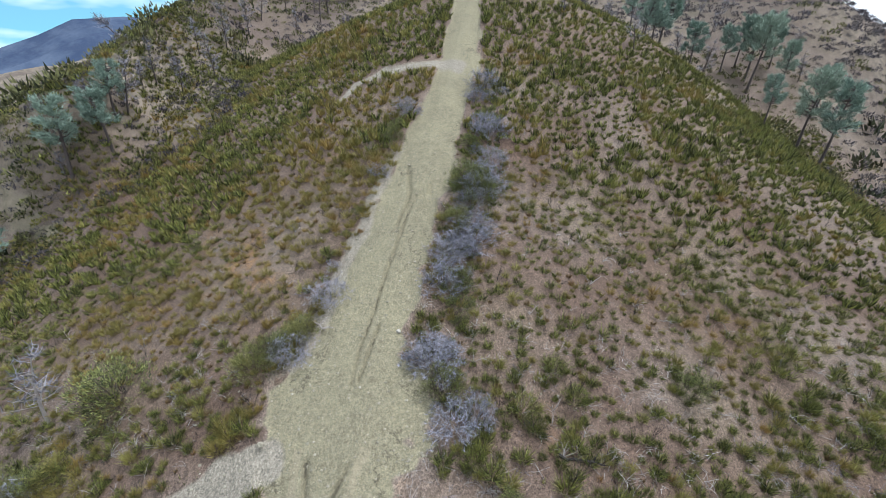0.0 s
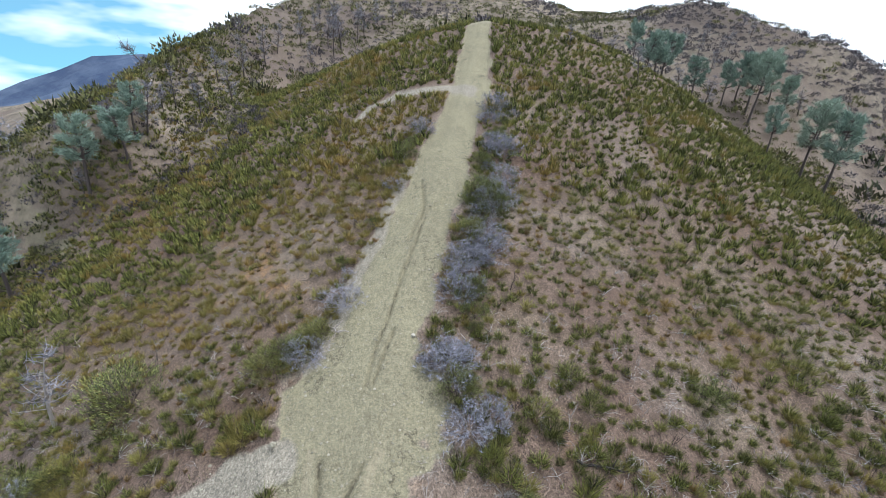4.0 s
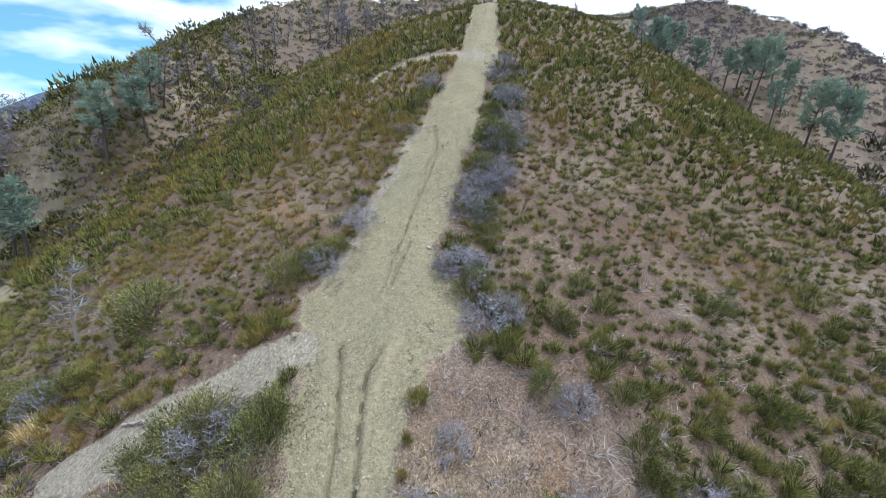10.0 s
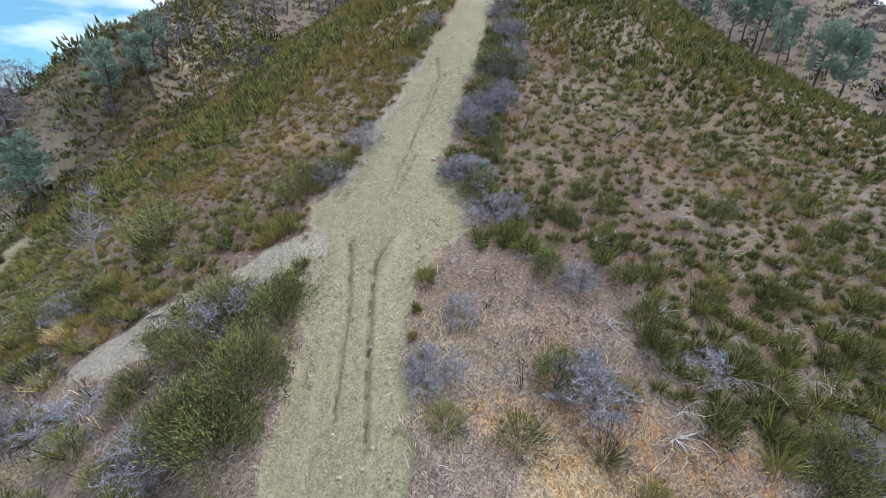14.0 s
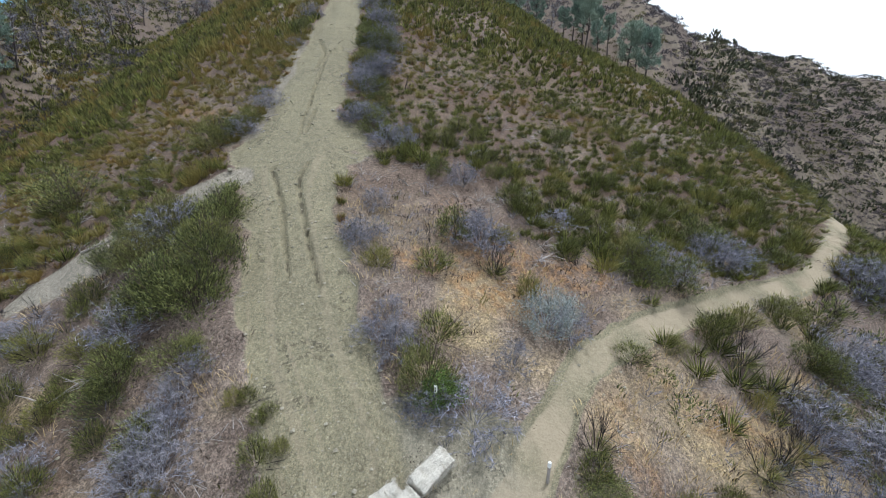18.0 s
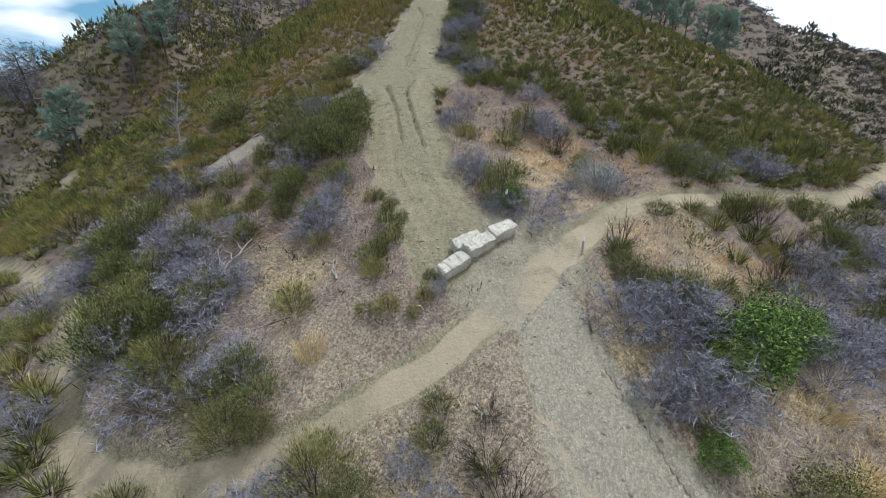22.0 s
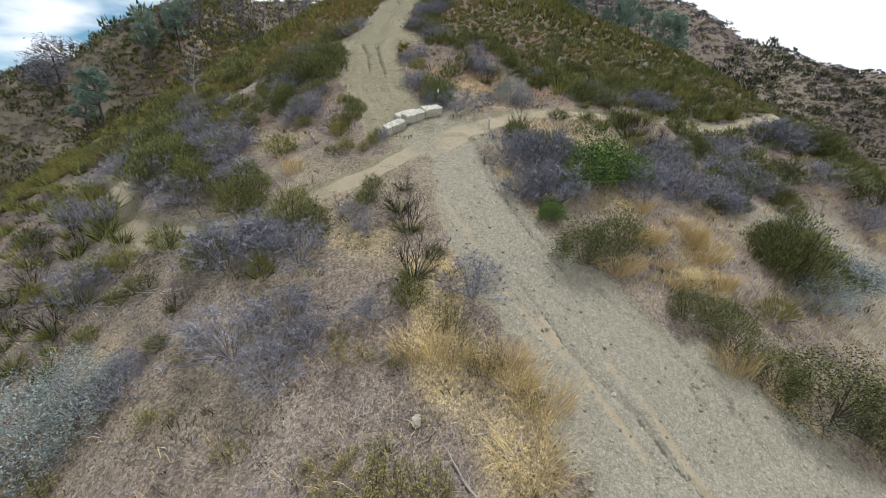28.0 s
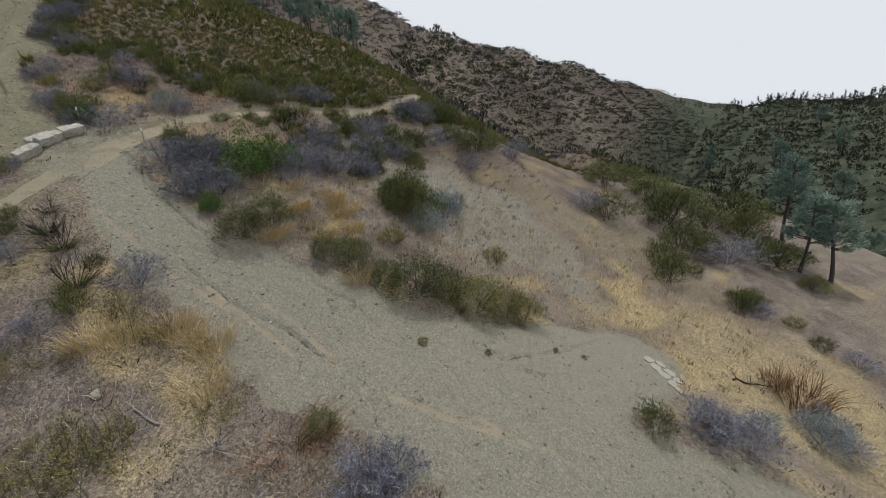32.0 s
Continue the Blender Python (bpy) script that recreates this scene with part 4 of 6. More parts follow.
DARK_E = ((47.3, 5.6, 4.46, 2.46), (33.9, 5.3, 4.16, 2.36), (-7.6, 5.2, 1.57, 1.08), (41.3, 5.1, 4.09, 2.51), (15.3, 4.9, 1.68, 1.11), (-7.2, 4.7, 1.90, 1.55), (14.7, 4.6, 1.98, 1.35), (17.6, 4.6, 1.22, 1.09), (18.4, 4.3, 1.29, 1.14), (-5.2, 4.3, 1.50, 1.20), (15.5, 4.3, 1.59, 1.33), (-6.0, 4.0, 1.59, 1.17), (15.0, 3.9, 2.51, 2.25), (-4.6, 3.7, 1.42, 0.97), (4.2, 3.6, 1.15, 0.97), (39.9, 3.6, 6.35, 3.90), (14.4, 3.5, 2.56, 2.03), (-4.7, 3.2, 1.22, 0.82), (13.8, 3.2, 2.03, 1.52), (-5.2, 3.1, 1.46, 1.28))
DARK_F = ((15.4, 2.9, 2.23, 1.80), (14.6, 2.9, 2.52, 2.12), (-3.7, 2.7, 1.69, 1.03), (47.2, 2.4, 6.34, 3.46), (-2.9, 2.0, 1.81, 1.50), (43.1, 1.8, 4.44, 2.61), (51.1, 1.4, 3.82, 2.45), (-5.3, 1.0, 1.63, 1.39), (37.3, 0.9, 3.59, 2.41), (45.6, 0.1, 3.97, 2.41), (33.4, -0.0, 2.90, 2.27), (38.7, -0.6, 3.11, 1.97), (31.4, -1.7, 2.71, 2.57), (43.3, -2.2, 3.22, 2.04), (43.7, -4.2, 3.11, 1.73), (41.6, -4.2, 3.88, 2.34), (33.0, -5.6, 1.93, 1.71), (33.6, -5.8, 1.66, 1.28), (34.2, -5.9, 1.76, 1.26), (40.6, -7.0, 1.99, 1.43), (16.2, -10.4, 1.48, 1.25), (15.8, -10.7, 1.33, 0.96))
DARK_G = ((16.0, -11.2, 1.23, 1.00), (17.5, -12.0, 1.04, 0.99))
DEAD_A = ((-43.5, 47.4, 5.64, 3.46), (-43.7, 44.2, 4.73, 4.04), (2.2, 31.9, 1.65, 1.20), (1.7, 31.7, 1.60, 1.11), (-2.8, 31.2, 1.77, 1.30), (0.7, 28.2, 1.44, 1.04), (1.3, 28.2, 1.33, 1.12), (0.6, 27.7, 1.39, 0.96), (-3.6, 27.3, 1.56, 1.23), (0.6, 26.3, 1.47, 1.40), (-4.0, 25.7, 1.48, 1.03), (-4.9, 23.4, 1.36, 0.92), (2.2, 21.5, 1.19, 1.12), (1.5, 21.1, 1.56, 1.04), (-14.4, 19.5, 1.50, 1.30), (4.3, 18.6, 1.02, 0.97), (-6.9, 18.2, 0.81, 0.67), (7.5, 17.0, 1.24, 0.64), (0.8, 16.9, 0.97, 0.79), (14.6, 16.7, 1.68, 1.18), (-5.8, 16.5, 1.96, 1.48), (14.2, 16.4, 1.68, 1.27), (15.1, 16.3, 1.65, 1.34))
DEAD_B = ((22.1, 16.2, 2.25, 1.65), (22.8, 16.0, 2.11, 1.72), (3.9, 15.8, 1.37, 0.93), (22.8, 15.3, 2.24, 1.68), (4.2, 15.3, 1.56, 1.19), (10.6, 15.3, 1.50, 1.18), (0.4, 15.1, 1.28, 0.78), (11.5, 15.1, 1.76, 0.97), (0.1, 14.7, 0.79, 0.74), (-9.5, 14.6, 1.68, 0.71), (-12.0, 14.5, 1.67, 1.21), (-6.1, 13.0, 1.63, 1.14), (-0.0, 12.8, 0.76, 0.72), (17.3, 12.5, 2.38, 1.52), (30.3, 12.4, 2.46, 1.65), (-13.6, 12.4, 1.46, 1.16), (22.0, 12.1, 2.13, 1.46), (6.1, 12.0, 1.11, 0.94), (-13.8, 11.9, 1.34, 0.98), (16.0, 11.8, 1.52, 1.29), (16.9, 11.6, 1.22, 0.94), (16.4, 11.4, 1.55, 1.30), (1.0, 10.9, 1.02, 0.97))
DEAD_C = ((-13.1, 10.8, 1.35, 1.00), (4.0, 10.8, 0.86, 0.80), (-14.0, 10.7, 1.73, 1.15), (-9.9, 10.5, 1.43, 1.35), (-13.5, 10.4, 1.57, 1.05), (17.5, 10.3, 1.42, 1.15), (-15.1, 10.1, 1.32, 1.01), (-9.3, 10.1, 1.59, 1.39), (-4.2, 9.9, 1.30, 0.95), (-9.8, 9.8, 1.69, 1.28), (12.9, 9.8, 1.65, 1.35), (17.7, 9.8, 1.61, 1.29), (23.4, 9.7, 1.73, 1.64), (1.5, 9.4, 0.93, 0.88), (-4.2, 9.3, 1.41, 1.21), (2.6, 9.3, 1.70, 1.17), (12.8, 9.2, 1.39, 1.13), (14.6, 8.9, 1.90, 1.42), (-8.2, 8.8, 1.43, 1.12), (15.2, 8.6, 2.12, 1.69), (-8.6, 8.5, 1.29, 0.88), (-8.4, 8.0, 1.20, 1.03), (-6.6, 7.6, 1.30, 0.93))
DEAD_D = ((11.0, 7.3, 1.99, 1.63), (14.0, 7.2, 1.70, 1.15), (-7.8, 7.2, 1.70, 1.32), (-6.6, 7.1, 1.42, 1.06), (13.5, 6.9, 1.72, 1.24), (11.2, 6.7, 1.72, 1.18), (10.6, 6.6, 1.71, 1.18), (14.0, 6.5, 1.12, 0.89), (32.5, 6.4, 2.53, 1.66), (11.6, 6.2, 1.64, 1.39), (-0.5, 6.1, 0.56, 0.53), (13.7, 6.1, 1.16, 0.97), (11.9, 6.1, 1.87, 1.39), (-6.8, 6.0, 1.55, 1.15), (6.2, 5.9, 1.92, 1.58), (6.8, 5.9, 1.71, 1.24), (5.6, 5.9, 1.95, 1.52), (4.5, 5.7, 1.71, 1.42), (-9.2, 5.7, 1.55, 1.46), (15.8, 5.2, 1.94, 1.35), (-12.3, 5.0, 1.37, 1.29), (9.7, 4.9, 1.86, 1.66), (-5.5, 4.8, 1.29, 1.12))
DEAD_E = ((18.1, 4.7, 1.22, 0.96), (-5.8, 4.4, 1.28, 1.01), (-10.7, 4.3, 1.29, 1.21), (-7.6, 4.2, 1.82, 1.24), (5.5, 4.2, 1.83, 1.44), (4.7, 3.8, 1.34, 1.08), (6.0, 3.8, 1.89, 1.49), (-1.1, 2.4, 0.87, 0.47), (-3.8, 1.8, 1.29, 1.09), (-0.5, 1.6, 0.87, 0.83), (-4.4, 1.4, 1.66, 1.13), (2.2, 1.4, 1.03, 0.97), (-3.7, 1.3, 1.51, 1.21), (-3.2, 1.3, 1.36, 1.00), (-9.2, 0.9, 1.56, 1.47), (-4.7, 0.9, 1.89, 1.61), (-2.4, 0.6, 1.50, 1.42), (2.6, -0.6, 1.50, 1.25), (-0.2, -1.1, 1.03, 0.64), (-2.3, -1.2, 1.64, 1.22), (-10.6, -1.5, 1.44, 1.36), (-6.2, -1.8, 0.87, 0.66), (-1.6, -1.8, 1.00, 0.95))
DEAD_F = ((-3.5, -1.9, 2.07, 1.53), (38.5, -2.3, 3.42, 2.28), (-6.2, -2.3, 1.53, 0.66), (-2.3, -2.6, 1.35, 1.28), (33.4, -6.4, 1.57, 1.07), (7.2, -8.0, 1.51, 1.03), (7.1, -8.6, 1.49, 1.25), (6.5, -8.7, 1.39, 0.93), (6.4, -8.7, 1.67, 1.59), (18.4, -10.8, 1.57, 1.41), (18.4, -11.4, 1.55, 1.24), (18.8, -11.6, 1.34, 1.06), (33.1, -11.8, 1.52, 1.09), (19.6, -12.1, 1.84, 1.06), (25.1, -12.6, 1.45, 1.38), (24.7, -13.5, 1.61, 1.02))
TUFT_A = ((5.1, 23.7, 1.32, 1.01), (-23.6, 22.7, 1.70, 1.15), (5.8, 22.7, 1.26, 1.15), (-13.1, 22.6, 1.46, 1.10), (3.9, 22.0, 1.43, 0.90), (4.2, 21.3, 1.18, 1.11), (-13.3, 20.4, 1.70, 1.15), (11.1, 20.3, 1.68, 0.96), (2.2, 20.0, 1.10, 1.15), (5.8, 19.2, 1.23, 0.97), (8.4, 19.1, 1.40, 0.93), (15.1, 19.0, 1.70, 1.15), (13.1, 18.7, 1.70, 1.15), (-17.8, 18.0, 1.64, 1.15), (-17.0, 17.9, 1.52, 1.15), (6.1, 17.7, 1.70, 1.15), (9.0, 17.5, 1.44, 0.82), (6.2, 17.0, 1.36, 1.05), (9.5, 16.8, 1.65, 1.15), (-10.6, 16.7, 1.23, 0.98), (5.1, 15.5, 1.10, 0.82), (7.4, 15.2, 1.64, 1.15), (9.0, 15.2, 1.06, 0.99))
TUFT_B = ((-8.0, 15.0, 1.22, 1.15), (-21.2, 14.9, 1.69, 1.01), (-10.6, 14.4, 1.32, 1.12), (2.4, 14.0, 1.53, 1.15), (0.7, 13.9, 1.21, 0.89), (-12.4, 13.9, 1.31, 1.15), (15.8, 13.9, 1.70, 1.06), (15.0, 13.7, 1.16, 1.15), (-9.0, 13.7, 1.68, 1.15), (5.3, 13.3, 0.99, 1.13), (-7.2, 12.8, 1.09, 1.02), (12.9, 12.8, 1.40, 1.15), (11.8, 12.6, 1.42, 1.00), (11.2, 12.3, 1.35, 1.15), (-8.9, 12.3, 1.17, 1.10), (-7.3, 11.6, 0.93, 0.87), (2.1, 11.5, 1.60, 1.12), (-9.0, 11.5, 1.50, 1.15), (7.8, 11.3, 1.61, 0.73), (-2.8, 10.4, 0.64, 0.64), (11.4, 10.2, 0.99, 0.94), (-2.2, 9.8, 0.48, 0.57), (-6.9, 9.6, 1.07, 1.15))
TUFT_C = ((-2.1, 9.0, 0.95, 0.91), (-4.2, 8.6, 1.06, 0.75), (5.1, 8.1, 1.09, 0.96), (-1.8, 8.1, 0.79, 1.03), (-2.2, 8.0, 0.64, 0.71), (8.4, 7.7, 0.86, 0.82), (-2.4, 7.6, 1.27, 1.02), (7.2, 7.5, 0.84, 0.73), (8.8, 7.2, 0.97, 0.77), (-2.3, 6.9, 0.96, 0.96), (-0.7, 6.7, 0.54, 0.52), (-4.4, 6.2, 1.66, 1.15), (-0.8, 5.9, 0.67, 0.67), (-2.4, 5.8, 0.79, 0.41), (-1.8, 5.7, 0.84, 0.72), (-1.1, 5.4, 0.58, 0.58), (-13.7, 4.7, 1.37, 1.15), (-0.5, 3.2, 0.96, 0.72), (-0.6, 2.6, 1.00, 0.75), (-6.7, 2.2, 0.94, 0.88), (-7.1, 2.1, 1.38, 1.15), (-8.3, 1.8, 1.37, 1.03), (-5.6, 1.8, 0.79, 0.97))
TUFT_D = ((-9.3, 1.7, 1.50, 1.01), (-11.2, 1.5, 0.91, 1.04), (-7.2, 0.8, 1.41, 0.75), (12.3, 0.7, 1.70, 1.15), (-8.0, 0.6, 0.88, 0.73), (1.6, 0.5, 0.84, 0.73), (-3.4, 0.2, 0.98, 1.15), (17.7, -0.0, 1.70, 1.15), (-8.1, -0.6, 0.98, 0.74), (0.9, -1.0, 1.19, 1.15), (-5.6, -1.4, 0.91, 0.51), (34.6, -1.8, 1.70, 1.15), (34.0, -8.4, 1.36, 1.15), (32.9, -10.1, 1.59, 1.15))
TUFT_E = ((-7.4, 12.1, 0.80, 0.80), (-6.1, 11.4, 0.90, 0.85), (-5.8, 10.2, 1.00, 1.00), (-7.5, 11.3, 0.90, 0.80), (-7.9, 10.8, 0.90, 0.90), (-8.0, 14.5, 1.00, 0.90), (-11.7, 18.4, 1.00, 0.80), (-2.5, 10.4, 0.60, 0.60), (-2.0, 10.0, 0.50, 0.45), (-1.6, 8.6, 0.70, 0.75), (-1.6, 9.1, 0.50, 0.60), (-9.6, 16.6, 0.80, 0.70))
DEAD_G = ((-4.2, 10.7, 1.00, 0.80), (-3.9, 11.4, 0.90, 0.70), (-4.6, 10.3, 0.90, 0.70), (-7.3, 10.0, 1.10, 0.80), (-4.7, 9.2, 1.20, 0.80), (1.0, 11.2, 0.90, 0.90), (0.4, 11.4, 0.80, 0.70), (0.9, 12.1, 0.70, 0.60))
BURNT_A = ((-18.6, 16.7, 2.00, 1.50), (18.1, 16.1, 2.00, 1.50), (-18.1, 15.8, 2.00, 1.50), (21.6, 15.5, 2.00, 1.50), (-16.1, 14.7, 2.00, 1.50), (19.2, 14.7, 2.00, 1.50), (4.4, 14.1, 1.56, 1.50), (17.0, 13.7, 2.00, 1.50), (12.0, 11.6, 2.00, 1.50), (12.6, 10.5, 2.00, 1.50), (11.7, 9.0, 2.00, 1.50), (10.8, 8.7, 1.34, 1.50), (5.4, 8.7, 1.66, 1.50), (10.0, 8.4, 1.82, 1.38), (-12.6, 5.8, 1.70, 1.50), (-15.9, 3.9, 2.00, 1.50), (-10.8, 3.3, 1.40, 1.32), (0.6, 3.0, 0.97, 0.85), (0.5, 2.2, 1.51, 1.50), (-11.7, 2.1, 2.00, 1.50), (0.8, 1.5, 1.71, 1.28), (-9.5, 0.0, 2.00, 1.47), (1.0, -0.1, 2.00, 1.50))
BURNT_B = ((-5.7, -0.3, 0.97, 0.92),)
BLEACHED = ((2.6, 19.3, 0.89, 0.84), (6.8, 18.5, 1.35, 0.70), (8.8, 18.3, 1.17, 0.54), (5.0, 17.6, 1.29, 0.67), (11.2, 17.6, 1.48, 0.77), (8.6, 17.0, 1.66, 0.85), (6.6, 15.6, 1.42, 0.69), (6.2, 14.9, 1.72, 0.73), (-3.3, 7.9, 0.57, 0.71), (-3.0, 7.5, 0.64, 0.64), (0.3, -0.2, 1.74, 0.62), (3.4, -6.2, 1.69, 1.14))
GREEN = ((1.9, 9.7, 1.11, 1.00), (7.5, 5.0, 2.35, 2.15), (8.7, 5.7, 1.95, 1.80), (6.7, 4.6, 1.35, 1.30), (9.9, 6.2, 1.30, 1.30), (5.5, 2.6, 0.95, 0.85))
SAGE = ((5.5, 12.2, 2.06, 1.43), (17.0, 3.4, 2.88, 1.87), (14.9, 2.0, 2.04, 1.61), (-6.8, -2.7, 2.03, 1.93), (-7.6, -3.6, 2.53, 2.41), (8.0, -9.1, 1.76, 1.67), (21.2, -11.8, 1.53, 1.25), (24.2, -13.0, 2.31, 1.65))
OLIVE_A = ((-15.6, 19.6, 2.66, 1.76), (-6.4, 15.6, 1.85, 1.76), (9.6, 11.8, 0.89, 0.64), (5.1, 7.6, 1.25, 0.71), (6.5, 7.1, 1.15, 0.66), (5.4, 7.0, 1.26, 1.13), (5.6, 3.0, 0.86, 0.82), (-4.5, 2.6, 1.92, 1.09), (7.4, 1.7, 2.00, 1.69), (-2.2, 1.5, 1.39, 1.32), (6.2, 1.1, 1.98, 1.52), (10.0, 0.3, 1.53, 0.71), (7.1, -0.2, 1.29, 0.76), (8.8, -0.3, 1.30, 1.23), (9.8, -0.9, 1.61, 1.53), (8.8, -1.0, 2.43, 1.52), (1.8, -1.5, 1.13, 1.08), (-0.7, -1.6, 0.85, 0.48), (10.6, -1.7, 1.52, 1.44), (-4.7, -1.8, 0.86, 0.49), (-0.4, -2.3, 1.08, 0.73), (2.6, -2.3, 1.26, 1.20), (11.7, -2.4, 2.65, 1.98))
OLIVE_B = ((0.7, -2.4, 1.06, 0.55), (13.0, -2.7, 2.14, 1.75), (-4.6, -3.1, 1.30, 0.48), (14.0, -3.2, 3.13, 1.60), (3.8, -3.2, 0.62, 0.59), (15.1, -3.8, 1.95, 1.58), (-2.7, -4.0, 0.84, 0.53), (-7.0, -4.1, 1.58, 0.80), (15.8, -4.2, 1.91, 1.60), (0.2, -4.4, 1.04, 0.45), (-0.7, -4.6, 0.90, 0.63), (1.0, -4.8, 1.51, 1.04), (10.4, -4.8, 0.48, 0.27), (3.8, -5.1, 1.38, 0.56), (1.4, -5.3, 1.09, 0.72), (0.1, -5.3, 1.78, 0.81), (0.9, -5.8, 1.66, 0.84), (12.5, -5.9, 0.33, 0.27), (15.6, -6.3, 0.27, 0.21), (6.0, -6.8, 1.07, 0.88), (16.6, -6.9, 0.27, 0.21))
GRASS_A = ((-13.9, 18.6, 0.95, 0.54), (-13.5, 18.4, 0.83, 0.57), (-3.6, 4.7, 0.59, 0.77), (9.0, 4.1, 0.82, 0.53), (10.4, 3.9, 0.81, 0.42), (10.9, 3.5, 0.88, 0.65), (10.8, 3.3, 0.83, 0.63), (10.8, 3.1, 0.63, 0.62), (10.6, 2.9, 0.73, 0.61), (11.5, 2.9, 0.69, 0.52), (8.9, 2.8, 0.83, 0.43), (9.0, 2.6, 0.89, 0.63), (10.9, 2.5, 1.04, 0.58), (10.5, 2.4, 0.94, 0.51), (8.3, 2.4, 0.76, 0.42), (8.6, 2.4, 0.89, 0.46), (9.0, 1.7, 0.61, 0.42), (7.8, 1.4, 0.80, 0.46), (10.7, 1.3, 0.79, 0.51), (10.8, 1.3, 0.63, 0.69), (9.4, 1.1, 0.82, 0.66), (9.2, 1.1, 1.00, 0.62), (7.2, 0.9, 0.93, 0.65))
GRASS_B = ((9.5, -1.6, 0.84, 0.80), (1.9, -2.2, 0.96, 0.76), (1.2, -2.2, 1.07, 0.80), (3.1, -2.3, 1.02, 0.80), (3.5, -2.6, 1.03, 0.74), (4.1, -3.2, 1.03, 0.80), (3.6, -4.4, 1.10, 0.80))
RUSTY = ((5.2, -6.6, 1.80, 0.65), (25.8, -10.5, 0.92, 1.19), (26.0, -11.6, 1.78, 1.42))


STUFF = ("framework", "twig_haze", "foliage", "tussock", "chaff", "young_growth", "dead_wood", "regrowth", "loose_straw", "crown", "limb_work")


def part(name, v, f, material, parent, label=""):
    """One mesh under a thing; what is too fine to pick apart is stuff."""
    ob = new(name, mesh_from(name, v, f))
    ob.data.materials.append(material)
    ob.parent = parent
    return tagged(ob, label, kind="stuff" if name in STUFF else "")


def leafy_bush(r, name, material, twig, label, size=0.026, n=760, each=4, droop=0.0):
    root = new(name)
    v, f, ends = twiggy(r, 16, 0.85, 0.42, 0.008, 2)
    part("framework", v, f, twig, root, "grey woody stems")
    at = lumps(r, n, 1.0, 0.52)
    at[:, 2] -= droop * np.hypot(at[:, 0], at[:, 1])
    part("foliage", *leaves(r, at, size, 0.030, each), material, root)
    return tagged(root, label, "bush")


def feathery_bush(r, name, material, twig, label, n=1000):
    """A rounded bush of fine upright shoots over woody stems."""
    root = new(name)
    v, f, ends = twiggy(r, 14, 0.85, 0.42, 0.008, 2)
    part("framework", v, f, twig, root, "grey woody stems")
    clump = np.repeat(lumps(r, 34, 0.86, 0.46), n // 34, 0)
    at = clump + unit(r.normal(0, 1, clump.shape)) * r.uniform(0.07, 0.15, (len(clump), 1))
    at[:, 2] = np.maximum(at[:, 2], 0.03)
    part("foliage", *sprays(r, at, 0.050, 0.011, 4), material, root)
    part("young_growth", *sprays(r, lumps(r, 110, 1.0, 0.54), 0.07, 0.009, 3), M_CHAMISE, root, "yellow-green young shoots")
    return tagged(root, label, "bush")


def dead_bush(r, name, material, label, n=52, thick=0.0044, flat=0.5, limbs=5):
    root = new(name)
    v, f, ends = twiggy(r, n, 0.92, 0.50, thick, 3, flat)
    part("framework", v, f, material, root)
    a = np.repeat(ends, 9, 0)
    m = len(a)
    b = a + r.normal(0, 0.055, a.shape) + [0, 0, 0.02]
    part("twig_haze", *slivers(r, a, b, thick * 1.8), material, root)
    if limbs:
        v, f, ends = twiggy(r, limbs, 0.96, 0.56, thick * 0.85, 2, 0.7)
        part("dead_wood", v, f, M_BONE, root, "bleached bare branches")
    return tagged(root, label, "bush")


def bowed_tangle(r, name, material, label):
    root = new(name)
    part("framework", *arcs(r, 15, 0.62, 0.0075), material, root)
    part("twig_haze", *arcs(r, 26, 0.42, 0.0035), material, root)
    return tagged(root, label, "branches")


def tuft_bush(r, name, label, n=130):
    root = new(name)
    v, f, ends = twiggy(r, 9, 0.72, 0.46, 0.009, 2)
    part("framework", v, f, M_CHAR if r.uniform() < 0.5 else M_BROWNTWIG, root, "bare dark stems")
    part("foliage", *joined([sprays(r, lumps(r, 460, 0.80, 0.43), 0.10, 0.0085, 3), mop(r, 150, 0.92, 0.42, 0.0065, 0.3)]), M_CHAMISE, root)
    return tagged(root, label, "bush")


def burnt_bush(r, name, label):
    root = new(name)
    v, f, ends = twiggy(r, 20, 1.05, 0.44, 0.0075, 4, 0.55)
    part("framework", v, f, M_CHAR, root)
    part("regrowth", *mop(r, 420, 0.46, 0.36, 0.0065, 0.25), M_CHAMISE, root, "green shoots at the foot")
    part("twig_haze", *slivers(r, ends, ends + r.normal(0, 0.08, ends.shape) + [0, 0, 0.06], 0.005), M_BROWNTWIG, root)
    return tagged(root, label, "bush")


def grass_clump(r, name, material, label):
    root = new(name)
    part("tussock", *blades(r, 300, 1.0, 1.0, 0.008, 0.85, 0.5), material, root)
    part("chaff", *leaves(r, lumps(r, 40, 0.95, 0.42), 0.05, 0.02, 2), material, root)
    return tagged(root, label, "grass clump")


